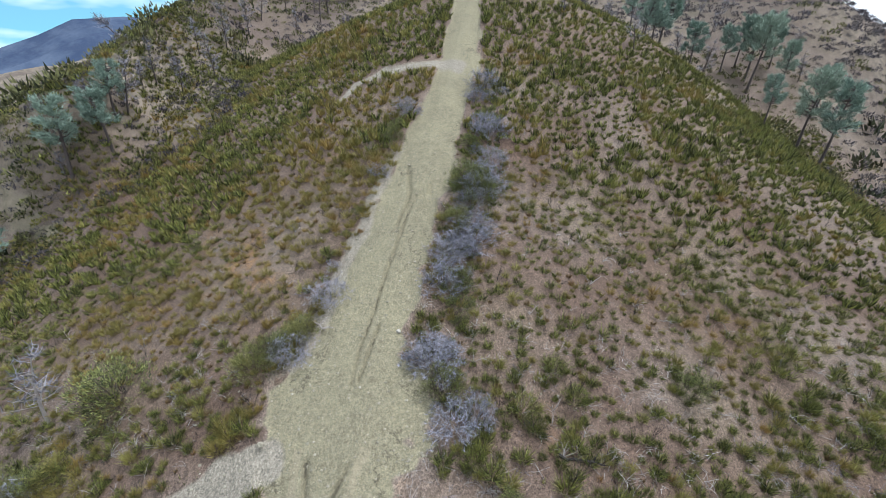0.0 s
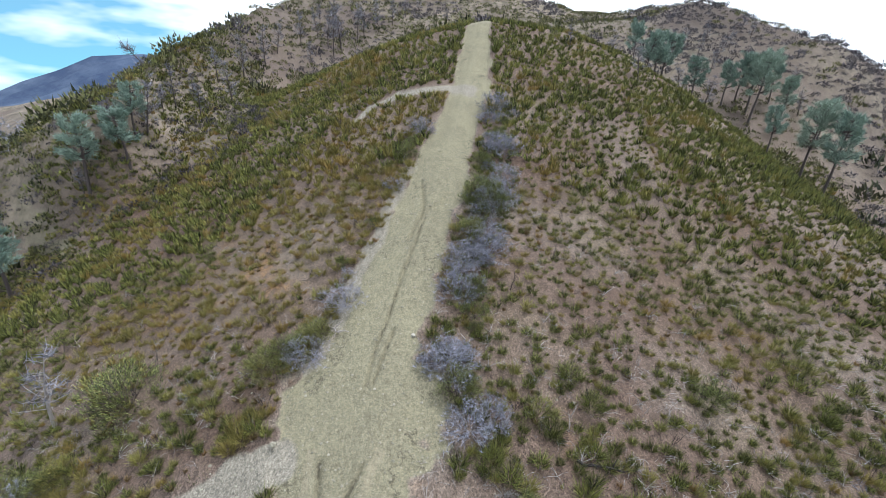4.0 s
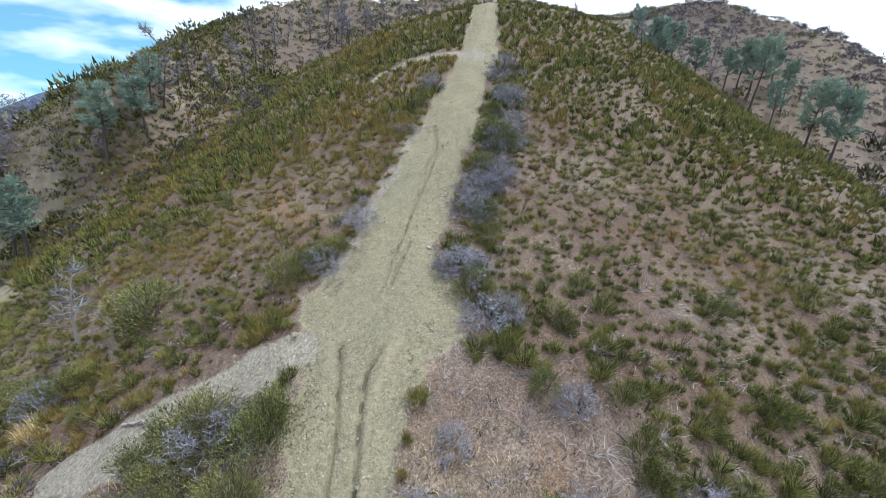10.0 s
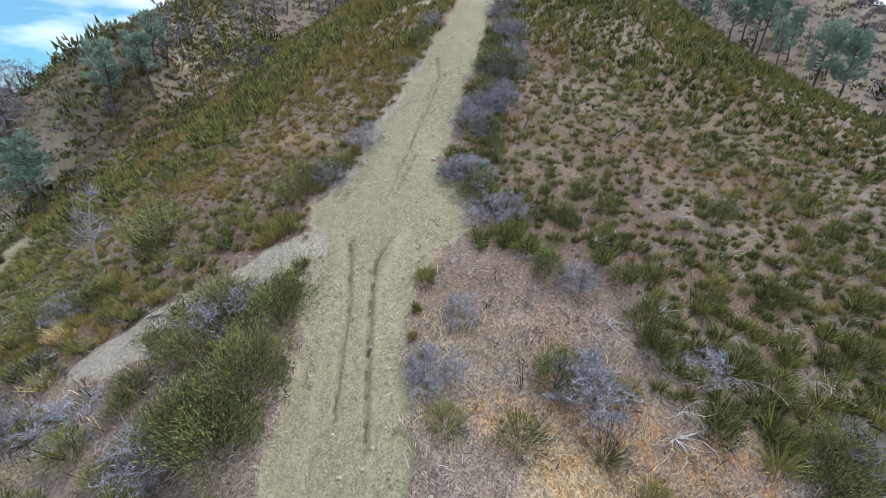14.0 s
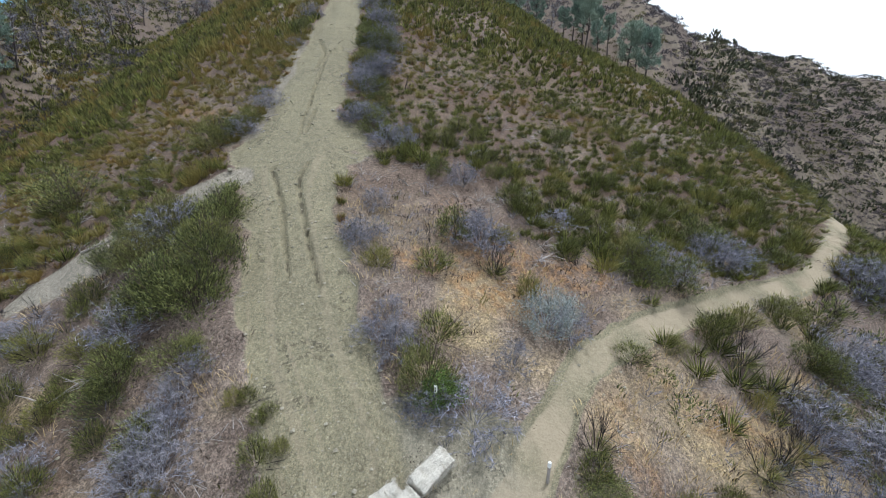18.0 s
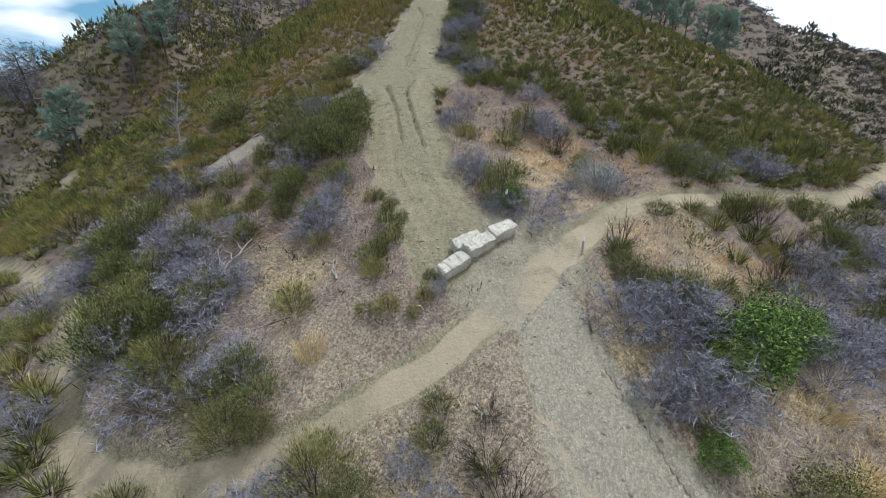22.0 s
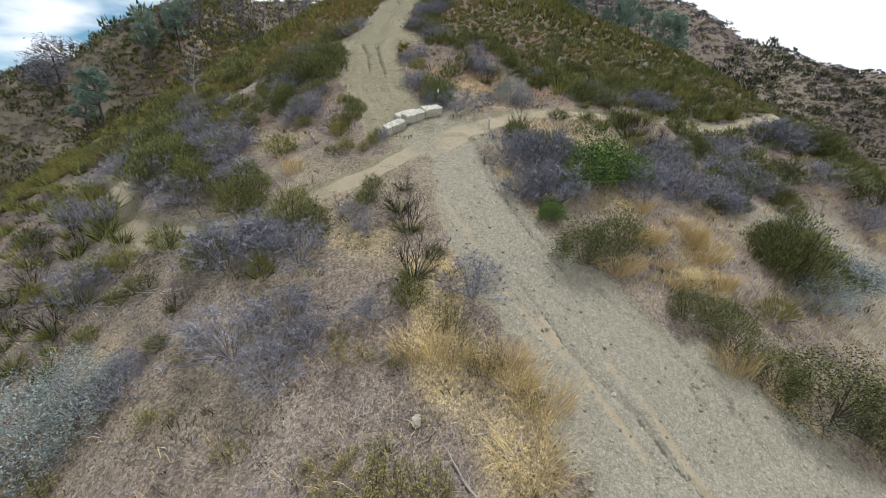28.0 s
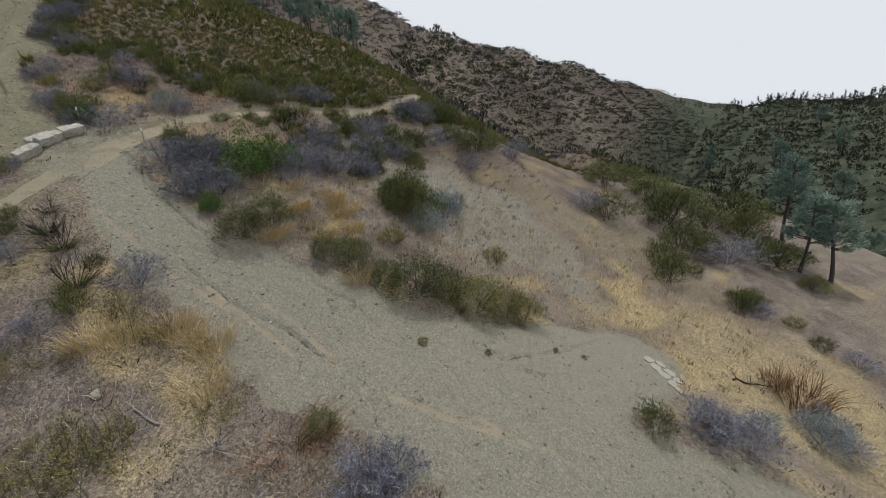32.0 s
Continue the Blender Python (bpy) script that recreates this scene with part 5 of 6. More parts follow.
def weed_patch(r, name, label):
    """A loose low patch of leafy stalks, open enough to show the soil."""
    root = new(name)
    a, q = r.uniform(0, 2 * np.pi, 46), 0.5 * np.sqrt(r.uniform(0, 1, 46))
    foot = np.stack([q * np.cos(a), q * np.sin(a), np.full(46, -0.02)], 1)
    top = foot + r.normal(0, 0.09, (46, 3)) + np.stack([np.zeros(46), np.zeros(46), r.uniform(0.25, 0.95, 46)], 1)
    part("framework", *sticks(foot, top, np.full(46, 0.005), np.full(46, 0.002)), M_BROWNTWIG, root, "thin brown stalks")
    at = np.concatenate([foot + (top - foot) * k for k in (0.25, 0.45, 0.65, 0.85, 1.0)])
    part("foliage", *leaves(r, at, 0.035, 0.035, 7), M_WEED, root)
    part("tussock", *blades(r, 60, 0.6, 1.0, 0.006, 0.8, 0.9), M_STRAW, root, "dry straw-coloured stems")
    return tagged(root, label, "weeds")


def planted(maker, names, rows, group, wide=1.2, tall=1.1):
    """Build the variants once, then set one at each row of x, y, width, height."""
    kinds = [maker(i, *names) for i in range(4)]
    for root in kinds:
        tagged(root, group=group)
    used = set()
    rows = [q for q in rows if q[2] < 0.6 or free(np.array([q[0]]), np.array([q[1]]), 0.6)[0]]
    for i, (x, y, w, h) in enumerate(rows):
        k = (i * 7 + int(abs(x) * 10)) % 4
        z = float(ground_z(np.array([x]), np.array([y]))[0]) - 0.05
        m = Matrix.LocRotScale((x, y, z), Euler((0, 0, 2.399 * i)), (w * wide, w * wide * (0.85 + 0.05 * (i % 5)), h * tall))
        if k in used:
            copy_thing(kinds[k], m @ Matrix.Diagonal((*kinds[k].scale, 1)).inverted())
        else:
            kinds[k].matrix_basis = m
            used.add(k)
    for i, root in enumerate(kinds):
        if i not in used:
            for o in (*root.children, root):
                bpy.data.objects.remove(o)


R = np.random.default_rng


def verge(seed):
    """Brush along both edges of the upper firebreak."""
    r, rows = R(seed), []
    for y in np.arange(22.6, 42, 0.75):
        cx, w = np.interp(y, [p[1] for p in FIREBREAK], [p[0] for p in FIREBREAK]), np.interp(y, [p[1] for p in FIREBREAK], [p[2] for p in FIREBREAK])
        for side, chance in ((1, 0.6), (1, 0.35), (-1, 0.4)):
            if r.uniform() < chance:
                q = 0.55 + 1.3 * r.uniform() ** 1.6
                rows.append((float(cx + side * (w + 0.35 + r.uniform(0.1, 1.1 + 0.5 * side))), float(y + r.uniform(-0.3, 0.3)), q, q * r.uniform(0.55, 0.8)))
    return tuple(rows)


planted(lambda i, *a: feathery_bush(R(10 + i), *a), ("evergreen_bush", M_DARKLEAF, M_BROWNTWIG, "dense dark olive-green evergreen bush on the dry slope"), DARK_A + DARK_B + DARK_C + DARK_D + DARK_E + DARK_F + DARK_G, "dark green bushes")
planted(lambda i, *a: feathery_bush(R(14 + i), *a), ("verge_bush", M_DARKLEAF, M_BROWNTWIG, "low dark green bush at the edge of the firebreak"), verge(2)[::2] + verge(3)[::3], "bushes along the firebreak")
planted(lambda i, *a: dead_bush(R(20 + i), *a), ("dead_bush", M_LILAC, "leafless grey-lilac dead bush of fine twigs"), DEAD_A + DEAD_B + DEAD_C + DEAD_D + DEAD_E + DEAD_F + DEAD_G + verge(1)[::2] + verge(4)[::3], "grey dead bushes", 1.2, 1.0)
planted(lambda i, *a: tuft_bush(R(30 + i), *a), ("chamise_bush", "upright green chamise bush with dark bare stems"), TUFT_A + TUFT_B, "chamise bushes on the knoll")
planted(lambda i, *a: tuft_bush(R(34 + i), *a), ("chamise_bush", "small spiky green chamise bush on bare soil"), TUFT_C + TUFT_D + TUFT_E, "chamise bushes by the lower road")
planted(lambda i, *a: burnt_bush(R(40 + i), *a), ("burnt_bush", "charred black bush skeleton with green shoots below"), BURNT_A + BURNT_B, "burnt bushes", 1.0, 0.8)
planted(lambda i, *a: bowed_tangle(R(50 + i), *a), ("bleached_branches", M_BONE, "tangle of bleached white dead branches"), BLEACHED, "bleached branches")
planted(lambda i, *a: leafy_bush(R(60 + i), *a, size=0.032, n=1200, each=6), ("green_bush", M_BRIGHT, M_LILAC, "bright green broad-leaved bush among grey twigs"), GREEN, "bright green bushes")
planted(lambda i, *a: leafy_bush(R(70 + i), *a, size=0.019, n=900, each=8), ("sage_bush", M_SAGE, M_LILAC, "pale grey-green sagebrush with grey stems"), SAGE, "sage bushes")
planted(lambda i, *a: leafy_bush(R(80 + i), *a, size=0.021, n=900, each=9), ("roadside_bush", M_OLIVE, M_BROWNTWIG, "low olive-brown bush at the edge of the road"), tuple(q for q in OLIVE_A + OLIVE_B if not (q[0] < 4.2 and q[1] < -1)), "olive roadside bushes")
planted(lambda i, *a: weed_patch(R(84 + i), *a), ("weed_patch", "low yellow-green weeds on bare soil"), tuple(q for q in OLIVE_A + OLIVE_B if q[0] < 4.2 and q[1] < -1), "weed patches", 1.1, 0.8)
planted(lambda i, *a: grass_clump(R(90 + i), *a), ("grass_clump", M_STRAW, "clump of tall straw-yellow dry grass"), GRASS_A + GRASS_B, "dry grass clumps")
planted(lambda i, *a: grass_clump(R(94 + i), *a), ("weed_clump", M_RUST, "rust-brown dried weed clump"), RUSTY, "rust-brown weeds")


# ---- thin cover: dry grass, litter and stones ----
def thin_cover():
    straw = [blades(r0, 16, 0.30, 0.5, 0.012, 1.0, 0.6) for _ in range(5)]
    weeds = [blades(r0, 14, 0.22, 0.4, 0.02, 1.0, 0.6) for _ in range(4)]
    x, y = field(-20, 36, -14, 17, 0.42)
    spot = lambda cx, cy, q: np.exp(-((x - cx) ** 2 + (y - cy) ** 2) / (2 * q * q))
    want = 0.5 * rough(x, y, 2.2, 51) + 0.4 * rough(x, y, 6, 52) + 1.0 * spot(17, 1, 6) + 0.9 * spot(11, 2.5, 3) + 1.0 * spot(27, -3, 7) + 0.6 * spot(2, -4, 3) + 0.4 * spot(4, 13, 3) + 0.5 * spot(9, 9, 3) + 0.3 * spot(-10, 12, 4)
    on = free(x, y, 0.25) & (want > rng.uniform(0.0, 0.9, len(x)))
    strew("dry_grass", straw, x[on], y[on], rng.uniform(0.5, 1.4, on.sum()), M_STRAW, "thin straw-coloured dry grass over bare soil", "grass")
    x, y = field(-26, 30, -14, 22, 0.62)
    on = free(x, y, 0.3) & (rng.uniform(0, 1, len(x)) < 0.32 + 0.25 * rough(x, y, 3, 53))
    strew("brown_weeds", weeds, x[on], y[on], rng.uniform(0.5, 1.3, on.sum()), M_BROWNTWIG, "low brown dried weeds on the slope", "weeds")
    on2 = free(x, y, 0.3) & (rng.uniform(0, 1, len(x)) < 0.14 + 0.15 * rough(x, y, 4, 54))
    strew("low_green_weeds", weeds, x[on2], y[on2], rng.uniform(0.6, 1.5, on2.sum()), M_OLIVE, "low olive-green weeds on the slope", "weeds")
    # fallen twigs
    n = 26
    twigs = []
    for _ in range(5):
        a = np.stack([r0.uniform(-0.4, 0.4, n), r0.uniform(-0.4, 0.4, n), r0.uniform(0.0, 0.05, n)], 1)
        t = r0.uniform(0, 6.28, n)
        l = r0.uniform(0.08, 0.30, n)
        b = a + np.stack([np.cos(t) * l, np.sin(t) * l, r0.uniform(-0.01, 0.12, n)], 1)
        twigs.append(sticks(a, b, np.full(n, 0.007), np.full(n, 0.003)))
    chips = [leaves(r0, np.stack([r0.uniform(-0.5, 0.5, 40), r0.uniform(-0.5, 0.5, 40), np.full(40, 0.012)], 1) , 0.05, 0.008, 1) for _ in range(5)]
    x, y = field(-16, 24, -13, 24, 0.85)
    on = free(x, y, 0.3) & (rough(x, y, 1.8, 58) > -0.25)
    strew("leaf_litter", chips, x[on], y[on], rng.uniform(0.8, 1.2, on.sum()), M_BROWNTWIG, "brown dead leaf litter over the soil", "litter")
    domes = [twiggy(r0, 9, 0.34, 0.34, 0.006, 2)[:2] for _ in range(6)]
    x, y = field(-20, 30, -14, 24, 0.95)
    on = free(x, y, 0.3) & (rough(x, y, 2.4, 56) + 0.4 * rough(x, y, 7, 57) > 0.12) & ~((x > 13) & (y < 9))
    strew("grey_brush", domes, x[on], y[on], rng.uniform(0.7, 1.6, on.sum()), M_LILAC, "low grey dead brush on the slope", "brush")
    x, y = field(-18, 22, -13, 26, 1.05)
    on = free(x, y, 0.3) & (rng.uniform(0, 1, len(x)) < 0.55 + 0.4 * rough(x, y, 4, 55))
    strew("fallen_twigs", twigs, x[on], y[on], rng.uniform(0.6, 1.5, on.sum()), M_BONE, "bleached fallen twigs strewn over the soil", "twigs")


thin_cover()


def pebble(r):
    """A small broken stone: a jittered octahedron with cut corners."""
    v = np.array([(1, 0, 0), (-1, 0, 0), (0, 1, 0), (0, -1, 0), (0, 0, 0.7), (0, 0, -0.6), (0.6, 0.6, 0.35), (-0.6, 0.5, 0.4), (-0.5, -0.6, 0.4), (0.6, -0.6, 0.3)], float) * 0.5
    v = v * r.uniform(0.75, 1.25, v.shape)
    f = np.array([(0, 6, 9), (6, 4, 9), (6, 2, 4), (2, 7, 4), (7, 1, 4), (1, 8, 4), (8, 3, 4), (3, 9, 4), (3, 0, 9), (2, 6, 0), (1, 7, 2), (3, 8, 1), (0, 5, 2), (2, 5, 1), (1, 5, 3), (3, 5, 0)])
    return v, f


def stone_material(name, a, b):
    k = Mat(name, 0.9, 0.2)
    p = k.coord()
    c = k.mix(k.math("FRACT", k.math("ADD", k.island(), k.attr("tint"))), a, b)
    c = k.mix(k.span(k.noise(25, 4, 0.7, p), 0.4, 0.7, 0, 0.5), c, tuple(0.5 * q for q in a))
    return k.colour(c).bump(k.noise(40, 4, 0.7, p), 0.5, 0.02).m


M_STONE = stone_material("broken_shale", (0.150, 0.136, 0.098), (0.350, 0.322, 0.245))
M_PALE = stone_material("pale_rock", (0.27, 0.245, 0.20), (0.44, 0.41, 0.34))
SHARDS = [pebble(R(200 + i)) for i in range(8)]


def loose_stones():
    x, y = field(-8, 26, -13, 36, 0.165)
    fire, low, terrace, trail = tracks(x, y)
    on = ((fire + low > 0.25) & (rng.uniform(0, 1, len(x)) < 0.55)) | ((terrace > 0.3) & (rng.uniform(0, 1, len(x)) < 0.4)) | (rng.uniform(0, 1, len(x)) < 0.05)
    x, y = x[on], y[on]
    size = 0.030 + 0.10 * rng.uniform(0, 1, len(x)) ** 6 + 0.022 * rng.uniform(0, 1, len(x))
    strew("loose_stones", SHARDS, x, y, size, M_STONE, "loose broken shale on the dirt tracks", "stones")


loose_stones()


# ---- hay bales at the foot of the firebreak ----
def hay_material():
    k = Mat("weathered_hay", 0.95, 0.1)
    p = k.coord()
    st = k.node("ShaderNodeMapping", [("Vector", p)])
    st.inputs["Scale"].default_value = (60, 9, 9)
    fibre, blot = k.noise(3.0, 5, 0.7, st.outputs[0]), k.noise(5, 4, 0.6, p)
    c = k.ramp(fibre, ((0.3, (0.26, 0.24, 0.20)), (0.5, (0.54, 0.51, 0.44)), (0.7, (0.72, 0.69, 0.61))))
    c = k.mix(k.span(blot, 0.5, 0.75, 0, 0.5), c, (0.34, 0.30, 0.23))
    return k.colour(c).bump(fibre, 0.9, 0.03).m


M_HAY = hay_material()
M_TWINE = stone_material("twine", (0.30, 0.22, 0.12), (0.36, 0.28, 0.16))


def box_grid(l, w, h, n):
    """A box of small quads with rounded, uneven faces."""
    bm = bmesh.new()
    bmesh.ops.create_cube(bm, size=1.0)
    bmesh.ops.subdivide_edges(bm, edges=bm.edges[:], cuts=n, use_grid_fill=True)
    for v in bm.verts:
        p = Vector(v.co) * 2
        q = Vector((p.x * math.sqrt(1 - 0.06 * p.y ** 2 - 0.06 * p.z ** 2), p.y * math.sqrt(1 - 0.06 * p.z ** 2 - 0.06 * p.x ** 2), p.z * math.sqrt(1 - 0.06 * p.x ** 2 - 0.06 * p.y ** 2)))
        v.co = Vector((q.x * l / 2, q.y * w / 2, q.z * h / 2))
    return bm


def hay_bale(seed):
    """A small bale, ribbed across its length by its pressed flakes and ragged at the edges."""
    r = R(seed)
    root = new("hay_bale")
    bm = box_grid(0.94, 0.42, 0.34, 25)
    noise.seed_set(seed)
    for v in bm.verts:
        x = v.co.x
        rib = 1 + 0.045 * math.sin(x * 62 + 2.0 * noise.noise(Vector((x * 5, v.co.y * 4, seed)))) + 0.05 * noise.noise(Vector((x * 9, 0, seed)))
        v.co.y, v.co.z = v.co.y * rib, v.co.z * rib
        v.co += noise.noise_vector(v.co * 5) * 0.042 + noise.noise_vector(v.co * 21) * 0.018
    for f in bm.faces:
        f.smooth = True
    me = bpy.data.meshes.new("hay")
    bm.to_mesh(me)
    bm.free()
    hay = new("hay", me)
    hay.data.materials.append(M_HAY)
    hay.parent = root
    # stalks that stick out all over
    n = 1700
    face = r.integers(0, 5, n)
    p = np.stack([r.uniform(-0.46, 0.46, n), r.uniform(-0.20, 0.20, n), r.uniform(-0.16, 0.16, n)], 1)
    axis, sign, out = np.array([2, 1, 1, 0, 0])[face], np.array([1, 1, -1, 1, -1])[face], np.array([0.165, 0.20, 0.20, 0.45, 0.45])[face]
    p[np.arange(n), axis] = out * sign
    d = r.normal(0, 0.028, (n, 3)) * [0.5, 1.3, 1.0]
    d[np.arange(n), axis] += sign * r.uniform(0.0, 0.045, n)
    d[:, 2] -= 0.015
    part("loose_straw", *sticks(p, p + d, np.full(n, 0.0032), np.full(n, 0.0016)), M_HAY, hay)
    for s in (-0.20, 0.20):
        ring = np.array([(s, 0.205 * math.copysign(abs(math.cos(t)) ** 0.4, math.cos(t)), 0.166 * math.copysign(abs(math.sin(t)) ** 0.4, math.sin(t))) for t in np.linspace(0, 6.2832, 33)])
        part("twine", *sticks(ring[:-1], ring[1:], np.full(32, 0.003), np.full(32, 0.003)), M_TWINE, hay, "tan baling twine")
    return tagged(root, "weathered pale straw bale on the dirt track", "hay bale", "row of bales")


def up_of(x, y, e=0.4):
    gx = (land(x + e, y) - land(x - e, y)) / (2 * e)
    gy = (land(x, y + e) - land(x, y - e)) / (2 * e)
    return Vector((-float(gx), -float(gy), 1)).normalized()


def rest(x, y, turn, lift=0.0):
    """A pose on the ground, leaning with it, with the thing's length along the turn (degrees)."""
    u = up_of(x, y)
    f = Vector((math.cos(radians(turn)), math.sin(radians(turn)), 0))
    f = (f - u * f.dot(u)).normalized()
    m = Matrix((f, u.cross(f), u)).transposed().to_4x4()
    m.translation = Vector((x, y, float(ground_z(np.array([x]), np.array([y]))[0]))) + u * lift
    return m


BALES = ((-0.01, 6.94, 38, 301), (0.70, 7.47, 40, 302), (1.42, 8.12, 41, 303), (0.40, 7.70, 33, 304))
for bx, by, turn, seed in BALES:
    hay_bale(seed).matrix_basis = rest(bx, by, turn, 0.165)


# ---- stakes, single rocks, fallen wood ----
def wood_material(name, a, b):
    k = Mat(name, 0.85, 0.2)
    st = k.node("ShaderNodeMapping", [("Vector", k.coord())])
    st.inputs["Scale"].default_value = (30, 30, 3)
    g = k.noise(2, 6, 0.7, st.outputs[0])
    return k.colour(k.mix(g, a, b)).bump(g, 0.6, 0.02).m


M_GREYWOOD = wood_material("grey_weathered_wood", (0.14, 0.12, 0.11), (0.46, 0.42, 0.38))
M_BARK = wood_material("pine_bark", (0.030, 0.025, 0.024), (0.120, 0.100, 0.092))
M_DARKWOOD = wood_material("dark_burnt_wood", (0.015, 0.013, 0.012), (0.07, 0.06, 0.055))
M_WHITE = wood_material("white_paint", (0.62, 0.62, 0.60), (0.80, 0.80, 0.78))


def tube(points, radii, sides=7):
    """A bent, tapered round limb through the points, closed at both ends."""
    pts = np.asarray(points, float)
    d = unit(np.gradient(pts, axis=0))
    ref = np.where(np.abs(d[:, 2:3]) > 0.9, [[1.0, 0, 0]], [[0, 0, 1.0]])
    u = unit(np.cross(d, ref))
    w = np.cross(d, u)
    a = np.linspace(0, 2 * np.pi, sides, endpoint=False)
    v = (pts[:, None] + (u[:, None] * np.cos(a)[None, :, None] + w[:, None] * np.sin(a)[None, :, None]) * np.asarray(radii, float)[:, None, None]).reshape(-1, 3)
    f = []
    for i in range(len(pts) - 1):
        for j in range(sides):
            p, q = i * sides + j, i * sides + (j + 1) % sides
            f += [(p, q, q + sides), (p, q + sides, p + sides)]
    v = np.concatenate([v, pts[:1], pts[-1:]])
    for j in range(sides):
        f.append((len(v) - 2, (j + 1) % sides, j))
        f.append((len(v) - 1, len(pts) * sides - sides + j, len(pts) * sides - sides + (j + 1) % sides))
    return v, np.array(f)


def stake(x, y, h, label, head):
    root = new("marker_stake")
    part("post", *tube(((0, 0, -0.15), (0.01, 0, h * 0.5), (0.015, 0.005, h)), (0.035, 0.034, 0.032), 6), M_GREYWOOD, root)
    part("painted_top", *tube(((0.013, 0.004, h * 0.78), (0.015, 0.005, h * 0.92), (0.016, 0.005, h + 0.01)), (0.041, 0.041, 0.036), 6), head, root, "white painted top")
    root.matrix_basis = pose(x, y, float(ground_z(np.array([x]), np.array([y]))[0]))
    return tagged(root, label, "stake", "marker stakes")


stake(1.75, 9.45, 0.75, "short grey wooden marker stake with a white top", M_WHITE)
stake(3.95, 8.05, 0.55, "small wooden stake beside the single-track trail", M_WHITE)


def boulder(name, x, y, size, material, label, seed, flat=0.6):
    bm = bmesh.new()
    bmesh.ops.create_icosphere(bm, subdivisions=3, radius=0.5)
    noise.seed_set(seed)
    for v in bm.verts:
        n = v.co.normalized()
        v.co = n * (0.42 + 0.16 * noise.noise(n * 1.7 + Vector((seed, 0, 0))) + 0.05 * noise.noise(n * 5))
        for c in range(5):
            ax = Vector((math.cos(c * 2.4 + seed), math.sin(c * 2.4 + seed), 0.5 * math.sin(c * 1.7))).normalized()
            over = v.co.dot(ax) - 0.34
            if over > 0:
                v.co -= ax * over * 0.85
        v.co = Vector((v.co.x * size[0], v.co.y * size[1], v.co.z * size[2]))
    me = bpy.data.meshes.new(name)
    bm.to_mesh(me)
    bm.free()
    ob = new(name, me)
    me.materials.append(material)
    ob.matrix_basis = rest(x, y, seed * 40, size[2] * 0.22)
    return tagged(ob, label, "rock")


boulder("rock", 5.9, -2.7, (0.19, 0.15, 0.13), M_PALE, "fist-sized pale rock lying on the gravel road", 1)
boulder("flat_stone", 1.2, -3.75, (0.38, 0.28, 0.18), M_PALE, "flat pale stone on bare soil", 2)
boulder("rock", -4.8, 20.1, (0.3, 0.24, 0.2), M_STONE, "grey shale rock at the track edge", 3)
boulder("rock", -0.9, 24.1, (0.24, 0.2, 0.16), M_PALE, "pale rock on the firebreak", 4)
SLAB = ((20.30, -7.45, 0.62, 0.50, 10), (20.05, -7.95, 0.66, 0.52, 35), (20.62, -7.85, 0.50, 0.46, 70), (19.92, -8.45, 0.58, 0.48, -20), (20.45, -8.38, 0.60, 0.50, 50), (19.75, -8.92, 0.56, 0.44, 15), (20.24, -8.86, 0.50, 0.42, -40), (19.62, -9.30, 0.42, 0.36, 30))


def pale_slab(rows, seed):
    """A flat whitish bed of stone, cracked into thin plates, along the road's edge."""
    r = R(seed)
    root = new("cracked_slab")
    cx, cy = rows[0][0], rows[0][1]
    cz = float(ground_z(np.array([cx]), np.array([cy]))[0])
    for x, y, w, d, turn in rows:
        n = 9
        a = np.linspace(0, 2 * np.pi, n, endpoint=False) + r.uniform(-0.2, 0.2, n)
        k = r.uniform(0.8, 1.1, n)
        c, s = math.cos(radians(turn)), math.sin(radians(turn))
        px, py = np.cos(a) * w / 2 * k, np.sin(a) * d / 2 * k
        X, Y = x + px * c - py * s, y + px * s + py * c
        Z = ground_z(X, Y)
        top = np.stack([X - cx, Y - cy, Z - cz + r.uniform(0.02, 0.05, n)], 1)
        low = top - [0, 0, 0.16]
        mid = top.mean(0) + [0, 0, 0.015]
        v = np.concatenate([top * [1, 1, 1], low, mid[None]])
        i = np.arange(n)
        j = (i + 1) % n
        f = np.concatenate([np.stack([i, j, np.full(n, 2 * n)], 1), np.stack([i, i + n, j + n], 1), np.stack([i, j + n, j], 1)])
        part("plate", v, f, M_PALE, root)
    root.matrix_basis = pose(cx, cy, cz)
    return tagged(root, "cracked whitish stone slab flush with the road edge", "rock slab")


pale_slab(SLAB, 9)


def fallen_branch(rows, material, label, seed):
    """A branched dead limb lying on the slope."""
    r = R(seed)
    x, y, length, turn, thick = rows
    root = new("fallen_branch")
    s = np.linspace(0, 1, 7)
    bend = np.cumsum(r.normal(0, 0.05, 7))
    main = np.stack([s * length, bend * length, 0.04 + 0.12 * length * s * r.uniform(0.2, 1)], 1)
    part("limb", *tube(main, thick * (1 - 0.7 * s)), material, root)
    for k in range(5):
        i = r.integers(1, 6)
        e = main[i] + np.array([r.uniform(0.1, 0.35), r.uniform(-0.35, 0.35), r.uniform(0.02, 0.25)]) * length
        m = (main[i] + e) / 2 + r.normal(0, 0.04, 3) * length
        m[2] = max(m[2], 0.02)
        part("side_branch", *tube((main[i], m, e), (thick * 0.5, thick * 0.35, thick * 0.12), 5), material, root)
    root.matrix_basis = rest(x, y, turn)
    return tagged(root, label, "branch")


